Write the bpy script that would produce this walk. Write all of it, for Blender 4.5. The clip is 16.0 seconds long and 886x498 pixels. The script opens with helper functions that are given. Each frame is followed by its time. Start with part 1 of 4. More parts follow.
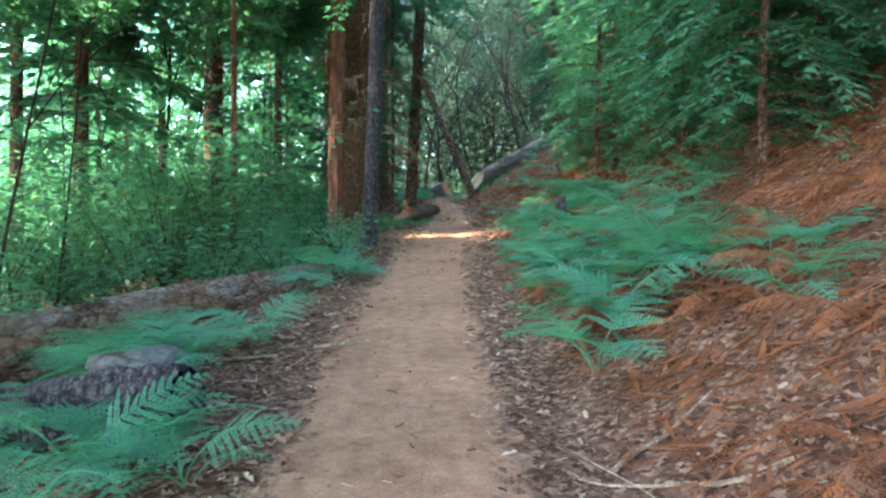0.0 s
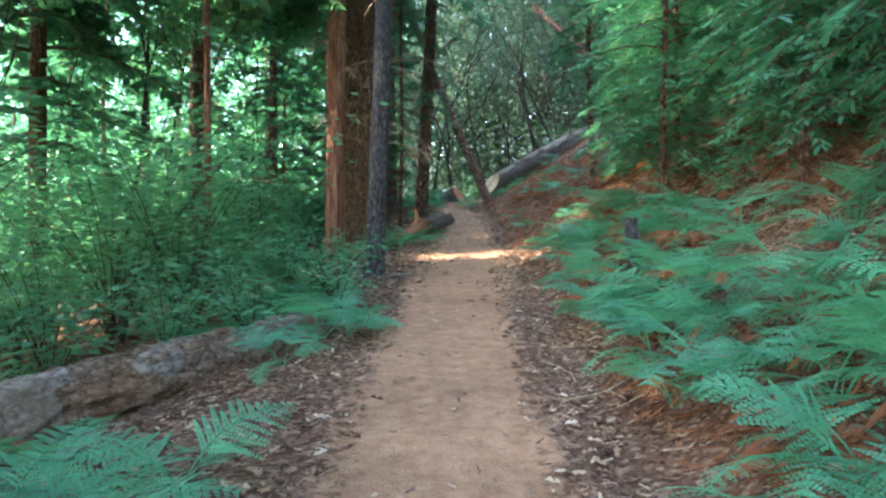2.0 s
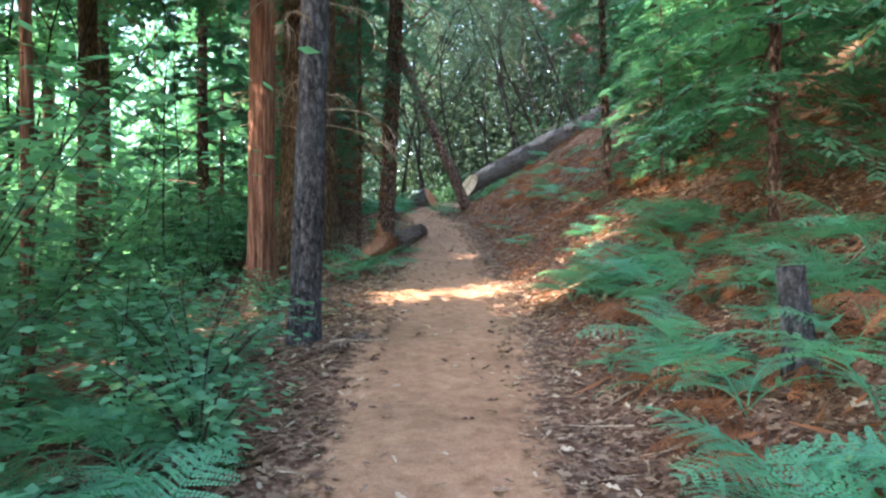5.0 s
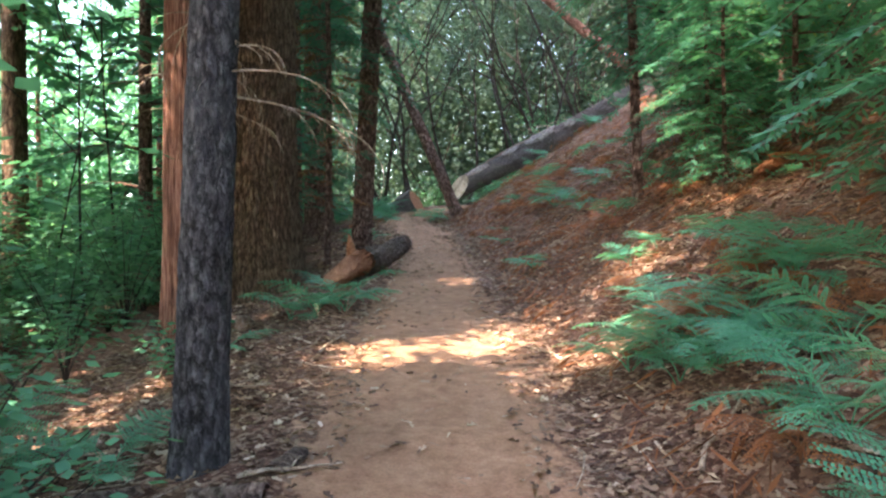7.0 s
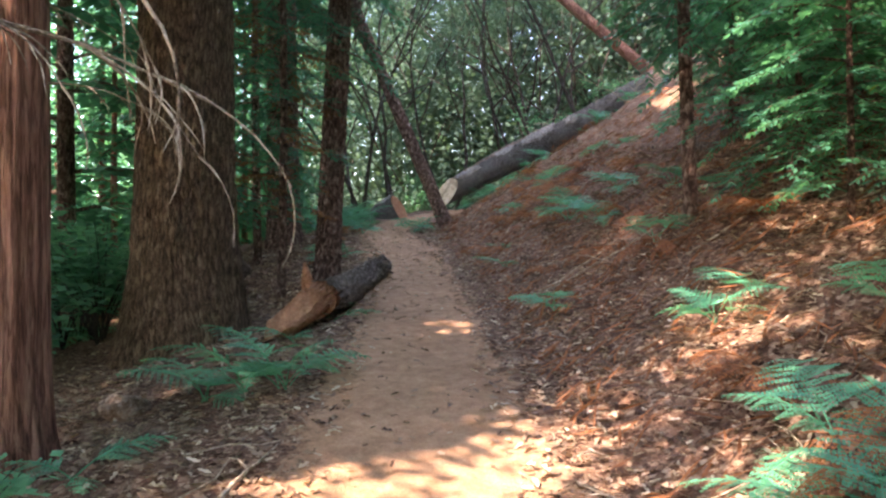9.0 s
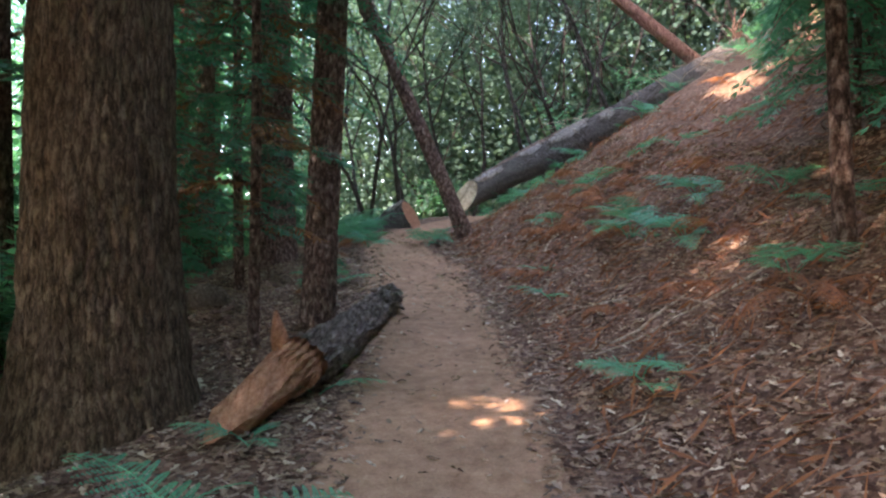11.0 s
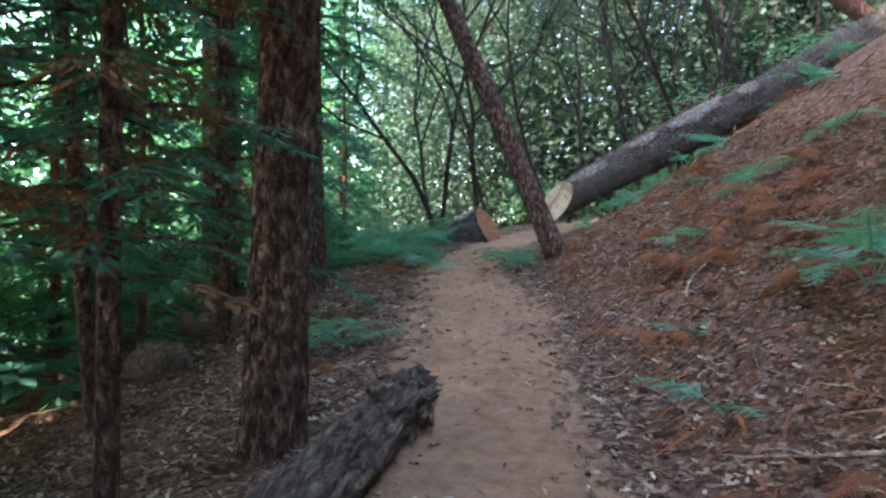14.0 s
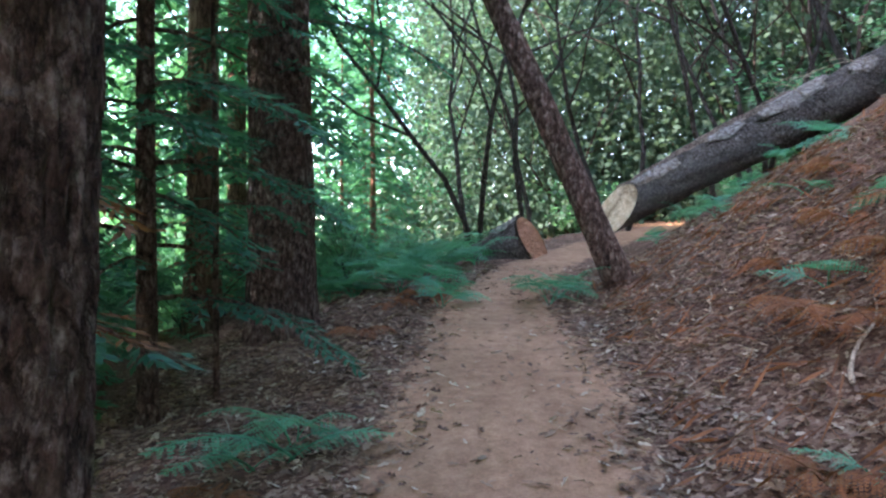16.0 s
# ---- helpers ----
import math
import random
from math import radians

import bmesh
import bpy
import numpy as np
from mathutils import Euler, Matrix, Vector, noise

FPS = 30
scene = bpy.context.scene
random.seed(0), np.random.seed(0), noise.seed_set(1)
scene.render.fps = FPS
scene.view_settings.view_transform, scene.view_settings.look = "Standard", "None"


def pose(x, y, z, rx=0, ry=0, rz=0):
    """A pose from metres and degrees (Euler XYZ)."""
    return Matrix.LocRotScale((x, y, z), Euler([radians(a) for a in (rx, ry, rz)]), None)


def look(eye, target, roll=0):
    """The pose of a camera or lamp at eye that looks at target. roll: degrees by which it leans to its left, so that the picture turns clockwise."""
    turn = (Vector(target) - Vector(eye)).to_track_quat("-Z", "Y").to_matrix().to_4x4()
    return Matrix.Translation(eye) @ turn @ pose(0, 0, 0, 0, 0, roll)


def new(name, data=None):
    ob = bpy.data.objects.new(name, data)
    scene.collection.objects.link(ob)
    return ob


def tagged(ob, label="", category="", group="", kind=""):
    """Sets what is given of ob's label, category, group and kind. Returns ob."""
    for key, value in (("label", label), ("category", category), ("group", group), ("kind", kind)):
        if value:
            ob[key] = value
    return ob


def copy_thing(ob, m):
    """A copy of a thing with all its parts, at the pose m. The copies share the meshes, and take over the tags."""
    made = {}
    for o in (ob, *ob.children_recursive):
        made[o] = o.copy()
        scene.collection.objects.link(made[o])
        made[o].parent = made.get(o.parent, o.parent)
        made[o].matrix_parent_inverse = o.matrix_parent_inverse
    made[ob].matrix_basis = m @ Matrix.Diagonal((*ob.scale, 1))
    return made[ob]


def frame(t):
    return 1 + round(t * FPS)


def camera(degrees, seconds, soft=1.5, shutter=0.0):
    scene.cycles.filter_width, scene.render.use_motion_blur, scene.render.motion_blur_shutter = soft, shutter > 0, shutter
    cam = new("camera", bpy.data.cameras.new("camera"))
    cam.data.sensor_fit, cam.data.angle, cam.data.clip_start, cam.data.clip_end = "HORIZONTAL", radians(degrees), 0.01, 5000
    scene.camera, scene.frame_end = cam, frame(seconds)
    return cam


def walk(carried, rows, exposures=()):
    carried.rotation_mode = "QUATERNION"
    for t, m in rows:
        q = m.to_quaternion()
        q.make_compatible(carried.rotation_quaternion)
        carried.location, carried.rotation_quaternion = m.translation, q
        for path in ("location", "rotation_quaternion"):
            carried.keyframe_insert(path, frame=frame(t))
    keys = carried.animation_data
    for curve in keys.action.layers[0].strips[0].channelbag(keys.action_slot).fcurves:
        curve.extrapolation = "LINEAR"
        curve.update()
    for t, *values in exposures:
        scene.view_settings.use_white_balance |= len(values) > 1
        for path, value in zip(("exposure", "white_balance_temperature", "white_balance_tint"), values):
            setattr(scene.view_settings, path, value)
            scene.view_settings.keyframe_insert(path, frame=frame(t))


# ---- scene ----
cam = camera(66.1, 16.0, soft=2.4)
METRES, EYE, TILT, LEAN, TURN = 18.0, 1.49, 0.0, 0.0, 0.0
ROWS = [
    (0.0, 0.0, 0.0, 0.0, -0.0, 0.0, 0.0),
    (0.5, -0.0041, 0.0335, 0.0049, -3.12, -0.04, 0.09),
    (1.0, -0.0083, 0.0641, 0.0103, -2.87, -0.05, -0.01),
    (1.5, -0.0117, 0.0937, 0.0154, -1.27, -0.04, 0.02),
    (2.0, -0.0142, 0.1246, 0.0216, 0.4, -0.05, -0.01),
    (2.5, -0.0179, 0.1551, 0.0263, 1.43, -0.04, -0.09),
    (3.0, -0.0188, 0.1865, 0.029, 1.32, -0.03, 0.07),
    (3.5, -0.0188, 0.2201, 0.0344, 1.11, -0.07, 0.08),
    (4.0, -0.0208, 0.2518, 0.0379, 0.34, -0.08, 0.04),
    (4.5, -0.0185, 0.2841, 0.0409, -1.1, -0.09, 0.14),
    (7.0, -0.0133, 0.4454, 0.0597, -3.34, -0.12, 0.22),
    (7.5, -0.0113, 0.4783, 0.0654, -3.54, -0.14, 0.18),
    (8.0, -0.0119, 0.5091, 0.0697, -3.76, -0.13, 0.14),
    (8.5, -0.0102, 0.5404, 0.0731, -4.16, -0.12, 0.27),
    (9.0, -0.0077, 0.5713, 0.0773, -4.63, -0.12, 0.17),
    (11.5, -0.0069, 0.7199, 0.0945, -2.88, -0.04, 0.22),
    (12.0, -0.0036, 0.7501, 0.0962, 0.22, -0.06, 0.17),
    (12.5, 0.0017, 0.7813, 0.1001, 0.65, -0.04, 0.3),
    (13.0, 0.009, 0.8117, 0.1042, 2.25, 0.01, 0.36),
    (13.5, 0.0118, 0.8412, 0.106, 4.12, 0.02, 0.11),
    (14.0, 0.0134, 0.8709, 0.1103, 4.15, 0.07, 0.2),
    (14.5, 0.0171, 0.9001, 0.1163, 4.24, 0.09, 0.27),
    (15.0, 0.0175, 0.9287, 0.119, 4.4, 0.11, 0.28),
    (15.5, 0.0179, 0.9576, 0.1222, 4.61, 0.09, 0.34),
    (16.0, 0.019, 0.988, 0.1254, 8.45, 0.08, 0.32),
]
walk(cam, [(t, pose(0, 0, EYE, TILT, LEAN, TURN) @ pose(METRES * x, METRES * y, METRES * z, 90 + pitch, roll, yaw)) for t, x, y, z, yaw, pitch, roll in ROWS],
     exposures=[(0.0, 4.1, 6750, 10), (4.5, 4.35, 7150, 16), (7.0, 4.2, 7450, 22), (9.0, 4.1, 7550, 24), (11.5, 4.05, 7200, 24), (16.0, 4.25, 6850, 22)])

# ---- light ----
TO_SUN = Vector((-0.59, -0.25, 0.77)).normalized()
world = bpy.data.worlds.new("sky")
scene.world = world
world.use_nodes = True
wn = world.node_tree
sky = wn.nodes.new("ShaderNodeTexSky")
sky.sky_type = "NISHITA"
sky.sun_disc = False
sky.sun_elevation = math.asin(TO_SUN.z)
sky.sun_rotation = math.atan2(TO_SUN.x, TO_SUN.y)
bg = wn.nodes["Background"]
bg.inputs["Strength"].default_value = 0.15
wn.links.new(sky.outputs[0], bg.inputs["Color"])
sun_data = bpy.data.lights.new("sun", "SUN")
sun_data.energy = 2.1
sun_data.angle = radians(0.6)
sun_data.color = (1.0, 0.93, 0.82)
sun = new("sun", sun_data)
sun.matrix_world = look(TO_SUN * 60, (0, 0, 0))


# ---- materials ----
def material(name):
    m = bpy.data.materials.new(name)
    m.use_nodes = True
    return m, m.node_tree.nodes, m.node_tree.links


def ramp(nodes, stops):
    r = nodes.new("ShaderNodeValToRGB")
    while len(r.color_ramp.elements) < len(stops):
        r.color_ramp.elements.new(0.5)
    for e, (p, c) in zip(r.color_ramp.elements, stops):
        e.position = p
        e.color = (*c, 1)
    return r


def mapped(nodes, links, scale, coord="Object"):
    tc = nodes.new("ShaderNodeTexCoord")
    mp = nodes.new("ShaderNodeMapping")
    mp.inputs["Scale"].default_value = scale
    links.new(tc.outputs[coord], mp.inputs[0])
    return mp


def noise_tex(nodes, links, vec, scale, detail=4, rough=0.6):
    n = nodes.new("ShaderNodeTexNoise")
    n.inputs["Scale"].default_value = scale
    n.inputs["Detail"].default_value = detail
    n.inputs["Roughness"].default_value = rough
    links.new(vec.outputs[0], n.inputs["Vector"])
    return n


def mixed(nodes, links, fac, a, b, mode="MIX"):
    m = nodes.new("ShaderNodeMix")
    m.data_type = "RGBA"
    m.blend_type = mode
    for sock, v in ((m.inputs[0], fac), (m.inputs[6], a), (m.inputs[7], b)):
        if isinstance(v, (int, float)):
            sock.default_value = v
        elif isinstance(v, tuple):
            sock.default_value = (*v, 1)
        else:
            links.new(v, sock)
    return m.outputs[2]


def bumped(nodes, links, height, strength, dist, bsdf):
    b = nodes.new("ShaderNodeBump")
    b.inputs["Strength"].default_value = strength
    b.inputs["Distance"].default_value = dist
    links.new(height, b.inputs["Height"])
    links.new(b.outputs[0], bsdf.inputs["Normal"])


def bark_material(name, dark, mid, light, grain=(9, 9, 1.6), relief=0.02, lichen=None, plate=1.6, gap=0.5, bend=1.3, top=1.25):
    m, n, l = material(name)
    bsdf = n["Principled BSDF"]
    bsdf.inputs["Roughness"].default_value = 0.9
    bsdf.inputs["Specular IOR Level"].default_value = 0.15
    mp = mapped(n, l, grain)
    a = noise_tex(n, l, mp, 2.2, 6, 0.65)
    mp2 = mapped(n, l, (grain[0] * 3, grain[1] * 3, grain[2] * 5))
    b = noise_tex(n, l, mp2, 2.0, 5, 0.7)
    mp3 = mapped(n, l, (1, 1, 1))
    c = noise_tex(n, l, mp3, 1.3, 3)
    r = ramp(n, [(0.33, dark), (0.5, mid), (0.68, light)])
    l.new(a.outputs[0], r.inputs[0])
    fine = ramp(n, [(0.3, (0.6, 0.6, 0.6)), (0.7, (1.25, 1.25, 1.25))])
    l.new(b.outputs[0], fine.inputs[0])
    col = mixed(n, l, 1.0, r.outputs[0], fine.outputs[0], "MULTIPLY")
    warp = n.new("ShaderNodeVectorMath")
    warp.operation = "MULTIPLY_ADD"
    warp.inputs[1].default_value = (bend, bend, bend)
    l.new(a.outputs["Color"], warp.inputs[0])
    l.new(mp.outputs[0], warp.inputs[2])
    plates = n.new("ShaderNodeTexVoronoi")
    plates.feature = "DISTANCE_TO_EDGE"
    plates.inputs["Scale"].default_value = plate
    l.new(warp.outputs[0], plates.inputs["Vector"])
    crack = ramp(n, [(0.0, (gap, gap * 0.94, gap * 0.9)), (0.10, (1.0, 0.99, 0.98)), (0.5, (top, top * 0.98, top * 0.97))])
    l.new(plates.outputs["Distance"], crack.inputs[0])
    col = mixed(n, l, 1.0, col, crack.outputs[0], "MULTIPLY")
    patch = ramp(n, [(0.45, (0, 0, 0)), (0.65, (0.5, 0.5, 0.5))])
    l.new(c.outputs[0], patch.inputs[0])
    if lichen:
        col = mixed(n, l, patch.outputs[0], col, lichen)
    l.new(col, bsdf.inputs["Base Color"])
    add = n.new("ShaderNodeMath")
    l.new(a.outputs[0], add.inputs[0])
    l.new(b.outputs[0], add.inputs[1])
    deep = n.new("ShaderNodeMath")
    deep.operation = "MULTIPLY_ADD"
    deep.inputs[1].default_value = 1.4
    edge_h = ramp(n, [(0.0, (0, 0, 0)), (0.22, (1, 1, 1))])
    l.new(plates.outputs["Distance"], edge_h.inputs[0])
    l.new(edge_h.outputs[0], deep.inputs[0])
    l.new(add.outputs[0], deep.inputs[2])
    bumped(n, l, deep.outputs[0], 1.0, relief, bsdf)
    return m


def foliage_material(name, deep, fresh, yellow, through_light=0.4, gloss=0.45, single=0.55):
    m, n, l = material(name)
    bsdf = n["Principled BSDF"]
    bsdf.inputs["Roughness"].default_value = gloss
    bsdf.inputs["Specular IOR Level"].default_value = 0.3
    geo = n.new("ShaderNodeNewGeometry")
    info = n.new("ShaderNodeObjectInfo")
    add = n.new("ShaderNodeMath")
    add.operation = "MULTIPLY_ADD"
    add.inputs[1].default_value = single
    half = n.new("ShaderNodeMath")
    half.operation = "MULTIPLY"
    half.inputs[1].default_value = 1 - single
    l.new(info.outputs["Random"], half.inputs[0])
    l.new(geo.outputs["Random Per Island"], add.inputs[0])
    l.new(half.outputs[0], add.inputs[2])
    r = ramp(n, [(0.0, deep), (0.6, fresh), (0.92, fresh) if single < 1 else (0.8, fresh), (1.0, yellow)])
    l.new(add.outputs[0], r.inputs[0])
    mp = mapped(n, l, (1, 1, 1))
    big = noise_tex(n, l, mp, 2.0, 3)
    tone = ramp(n, [(0.3, (0.7, 0.75, 0.8)), (0.7, (1.2, 1.15, 1.05))])
    l.new(big.outputs[0], tone.inputs[0])
    col = mixed(n, l, 1.0, r.outputs[0], tone.outputs[0], "MULTIPLY")
    l.new(col, bsdf.inputs["Base Color"])
    tr = n.new("ShaderNodeBsdfTranslucent")
    warm = mixed(n, l, 1.0, col, (1.3, 1.3, 0.85), "MULTIPLY")
    l.new(warm, tr.inputs["Color"])
    mx = n.new("ShaderNodeMixShader")
    mx.inputs[0].default_value = through_light
    l.new(bsdf.outputs[0], mx.inputs[1])
    l.new(tr.outputs[0], mx.inputs[2])
    l.new(mx.outputs[0], n["Material Output"].inputs["Surface"])
    return m


BARK_FIR = bark_material("fir_bark", (0.070, 0.042, 0.028), (0.20, 0.125, 0.080), (0.34, 0.235, 0.155), (15, 15, 4.5), 0.05, None, 1.1, 0.5)
BARK_RED = bark_material("cedar_bark", (0.14, 0.06, 0.045), (0.32, 0.15, 0.105), (0.46, 0.25, 0.18), (16, 16, 0.9), 0.02, None, 1.2)
BARK_GREY = bark_material("grey_bark", (0.045, 0.042, 0.046), (0.115, 0.112, 0.122), (0.25, 0.248, 0.265), (13, 13, 6), 0.03, (0.15, 0.165, 0.185), 1.3, 0.3)
BARK_BROWN = bark_material("brown_bark", (0.068, 0.035, 0.027), (0.20, 0.115, 0.086), (0.48, 0.345, 0.285), (11, 11, 5.5), 0.045, None, 1.2, 0.4)
BARK_OAK = bark_material("oak_bark", (0.03, 0.026, 0.022), (0.06, 0.051, 0.045), (0.10, 0.087, 0.076), (14, 14, 4), 0.01)
BARK_LOG = bark_material("log_bark", (0.05, 0.042, 0.037), (0.13, 0.11, 0.096), (0.28, 0.25, 0.225), (15, 15, 15), 0.03, (0.19, 0.17, 0.15), 0.8, 0.5)
ROT = bark_material("rotten_wood", (0.09, 0.063, 0.050), (0.24, 0.175, 0.14), (0.44, 0.35, 0.295), (18, 3.2, 18), 0.035, (0.19, 0.14, 0.115), 0.8, 0.5)
WEATHERED = bark_material("weathered_wood", (0.13, 0.085, 0.062), (0.37, 0.265, 0.20), (0.56, 0.47, 0.41), (10, 8, 14), 0.035, (0.36, 0.19, 0.10), 0.8, 0.4)
SPLINTER = bark_material("splintered_wood", (0.30, 0.13, 0.07), (0.42, 0.19, 0.105), (0.50, 0.27, 0.165), (22, 2.2, 22), 0.012, None, 0.5, 0.85)
CUTWOOD = bark_material("sawn_wood", (0.36, 0.27, 0.18), (0.52, 0.41, 0.29), (0.62, 0.52, 0.39), (4, 4, 4), 0.004, None, 0.4)
BLEACHED = bark_material("bleached_wood", (0.17, 0.145, 0.125), (0.32, 0.285, 0.255), (0.46, 0.43, 0.40), (12, 9, 15), 0.02, (0.34, 0.22, 0.145), 0.7, 0.55)
TWIG = bark_material("dead_twig", (0.22, 0.16, 0.11), (0.40, 0.31, 0.23), (0.55, 0.46, 0.36), (8, 8, 8), 0.003)
STONE = bark_material("grey_stone", (0.11, 0.11, 0.11), (0.18, 0.18, 0.18), (0.26, 0.26, 0.26), (5, 5, 5), 0.02, (0.14, 0.16, 0.14), 0.4)
FERN = foliage_material("fern_leaf", (0.042, 0.20, 0.128), (0.082, 0.31, 0.190), (0.24, 0.32, 0.08), 0.42)
RUST = foliage_material("dead_fern_leaf", (0.11, 0.042, 0.021), (0.30, 0.115, 0.050), (0.42, 0.22, 0.10), 0.35, 0.7)
NEEDLE = foliage_material("needle_leaf", (0.027, 0.115, 0.080), (0.054, 0.195, 0.128), (0.17, 0.20, 0.07), 0.45)
NEEDLE_LIGHT = foliage_material("light_needle_leaf", (0.042, 0.165, 0.112), (0.080, 0.265, 0.170), (0.22, 0.25, 0.07), 0.5)
NEEDLE_DEAD = foliage_material("dead_needle_leaf", (0.13, 0.055, 0.025), (0.26, 0.12, 0.055), (0.38, 0.21, 0.09), 0.35, 0.7)
BROAD = foliage_material("broad_leaf", (0.050, 0.195, 0.130), (0.105, 0.305, 0.185), (0.38, 0.37, 0.11), 0.5, 0.65)
OAKLEAF = foliage_material("oak_leaf", (0.046, 0.092, 0.070), (0.070, 0.130, 0.100), (0.11, 0.13, 0.09), 0.35, 0.8)
LITTER = foliage_material("fallen_leaf", (0.06, 0.028, 0.02), (0.28, 0.18, 0.125), (0.55, 0.44, 0.345), 0.15, 0.7, 1.0)

GROUND, gn, gl = material("forest_ground")
gb = gn["Principled BSDF"]
gb.inputs["Roughness"].default_value = 0.95
gb.inputs["Specular IOR Level"].default_value = 0.1
gm = mapped(gn, gl, (1, 1, 1))
n_big = noise_tex(gn, gl, gm, 1.1, 4)
n_mid = noise_tex(gn, gl, gm, 9, 5, 0.7)
n_fine = noise_tex(gn, gl, gm, 70, 4, 0.7)
g_vor = gn.new("ShaderNodeTexVoronoi")
g_vor.inputs["Scale"].default_value = 34
g_warp = gn.new("ShaderNodeVectorMath")
g_warp.operation = "MULTIPLY_ADD"
g_warp.inputs[1].default_value = (0.07, 0.07, 0.07)
n_warp = noise_tex(gn, gl, gm, 28, 3, 0.7)
gl.new(n_warp.outputs["Color"], g_warp.inputs[0])
gl.new(gm.outputs[0], g_warp.inputs[2])
gl.new(g_warp.outputs[0], g_vor.inputs["Vector"])
litter_col = ramp(gn, [(0.0, (0.055, 0.027, 0.019)), (0.45, (0.125, 0.068, 0.046)), (0.8, (0.20, 0.122, 0.084)), (1.0, (0.32, 0.23, 0.17))])
sep = gn.new("ShaderNodeSeparateColor")
gl.new(g_vor.outputs["Color"], sep.inputs[0])
gl.new(sep.outputs[0], litter_col.inputs[0])
dirt_col = ramp(gn, [(0.3, (0.24, 0.132, 0.080)), (0.5, (0.345, 0.196, 0.122)), (0.7, (0.43, 0.262, 0.17))])
gl.new(n_mid.outputs[0], dirt_col.inputs[0])
grit = ramp(gn, [(0.3, (0.75, 0.75, 0.75)), (0.7, (1.2, 1.2, 1.2))])
gl.new(n_fine.outputs[0], grit.inputs[0])
tr_at = gn.new("ShaderNodeAttribute")
tr_at.attribute_name = "trail"
soft_edge = gn.new("ShaderNodeMath")
soft_edge.operation = "MULTIPLY_ADD"
soft_edge.inputs[1].default_value = 1.3
gl.new(n_mid.outputs[0], soft_edge.inputs[0])
gl.new(tr_at.outputs["Fac"], soft_edge.inputs[2])
edge = ramp(gn, [(0.95, (0, 0, 0)), (1.0, (1, 1, 1))])
edge.color_ramp.elements[0].position = 0.75
lower = gn.new("ShaderNodeMath")
lower.operation = "SUBTRACT"
lower.inputs[1].default_value = 0.25
gl.new(soft_edge.outputs[0], lower.inputs[0])
gl.new(lower.outputs[0], edge.inputs[0])
g_col = mixed(gn, gl, edge.outputs[0], litter_col.outputs[0], dirt_col.outputs[0])
g_col = mixed(gn, gl, 1.0, g_col, grit.outputs[0], "MULTIPLY")
wear = ramp(gn, [(0.35, (0.8, 0.78, 0.76)), (0.65, (1.15, 1.12, 1.1))])
gl.new(n_big.outputs[0], wear.inputs[0])
g_col = mixed(gn, gl, 1.0, g_col, wear.outputs[0], "MULTIPLY")
gl.new(g_col, gb.inputs["Base Color"])
g_add = gn.new("ShaderNodeMath")
gl.new(n_mid.outputs[0], g_add.inputs[0])
gl.new(n_fine.outputs[0], g_add.inputs[1])
bumped(gn, gl, g_add.outputs[0], 0.7, 0.025, gb)


# ---- the lie of the land ----
def trail_x(y):
    return np.interp(y, [-10, 0, 4.7, 8.2, 13.3, 16, 18.3, 22.4, 25, 27, 29, 32, 40], [0, -0.1, -0.28, -0.25, 0, 0.1, 0.2, 0.1, -0.2, 0.2, 1.0, 2.0, 5])


def trail_z(y):
    return np.interp(y, [-400, -10, 0, 2.3, 5, 9.2, 13, 17.8, 24.6, 28, 32, 40, 60], [-3, -1.5, 0.01, 0.37, 0.74, 1.25, 1.70, 2.27, 3.17, 3.65, 4.05, 4.6, 6])


def smooth_height(x, y):
    d = x - trail_x(y)
    r = np.clip(d - 0.85, 0, 45)
    left = np.clip(-d - 0.8, 0, 40)
    return trail_z(y) + 0.68 * r * r / (r + 0.48) - 0.26 * left * left / (left + 1.0)


def height(x, y):
    x, y = float(x), float(y)
    d = abs(x - float(trail_x(y)))
    rough = min(1.0, max(0.0, (d - 0.4) / 1.2))
    bump = 0.10 * noise.noise((x * 0.7, y * 0.7, 0)) + 0.05 * noise.noise((x * 2.1, y * 2.1, 3))
    return float(smooth_height(x, y)) + bump * rough + 0.012 * noise.noise((x * 5, y * 5, 7))


def mesh_of(name, verts, faces, mats, smooth=False, index=None):
    me = bpy.data.meshes.new(name)
    if isinstance(verts, np.ndarray):
        verts = verts.reshape(-1, 3)
        faces = np.asarray(faces)
        k = faces.shape[1]
        me.vertices.add(len(verts))
        me.vertices.foreach_set("co", verts.astype(np.float32).ravel())
        me.loops.add(faces.size)
        me.loops.foreach_set("vertex_index", faces.astype(np.int32).ravel())
        me.polygons.add(len(faces))
        me.polygons.foreach_set("loop_start", np.arange(0, faces.size, k, dtype=np.int32))
        me.update(calc_edges=True)
    else:
        me.from_pydata(verts, [], faces)
    for m in (mats if isinstance(mats, (list, tuple)) else [mats]):
        me.materials.append(m)
    if index is not None:
        me.polygons.foreach_set("material_index", np.asarray(index, dtype=np.int32))
    if smooth:
        me.polygons.foreach_set("use_smooth", np.ones(len(me.polygons), dtype=bool))
    me.update()
    return me


def part(name, me, parent, label="", m=None):
    ob = new(name, me)
    ob.parent = parent
    if m is not None:
        ob.matrix_basis = m
    if label:
        tagged(ob, label)
    return ob


def spread(a, b, first, grow, limit):
    """Coordinates from a outwards to limit, in steps that grow."""
    out, p, s = [], b, first
    while p < limit:
        s *= grow
        p += s
        out.append(p)
    back, p, s = [], a, first
    while p > -limit:
        s *= grow
        p -= s
        back.append(p)
    return back[::-1], out


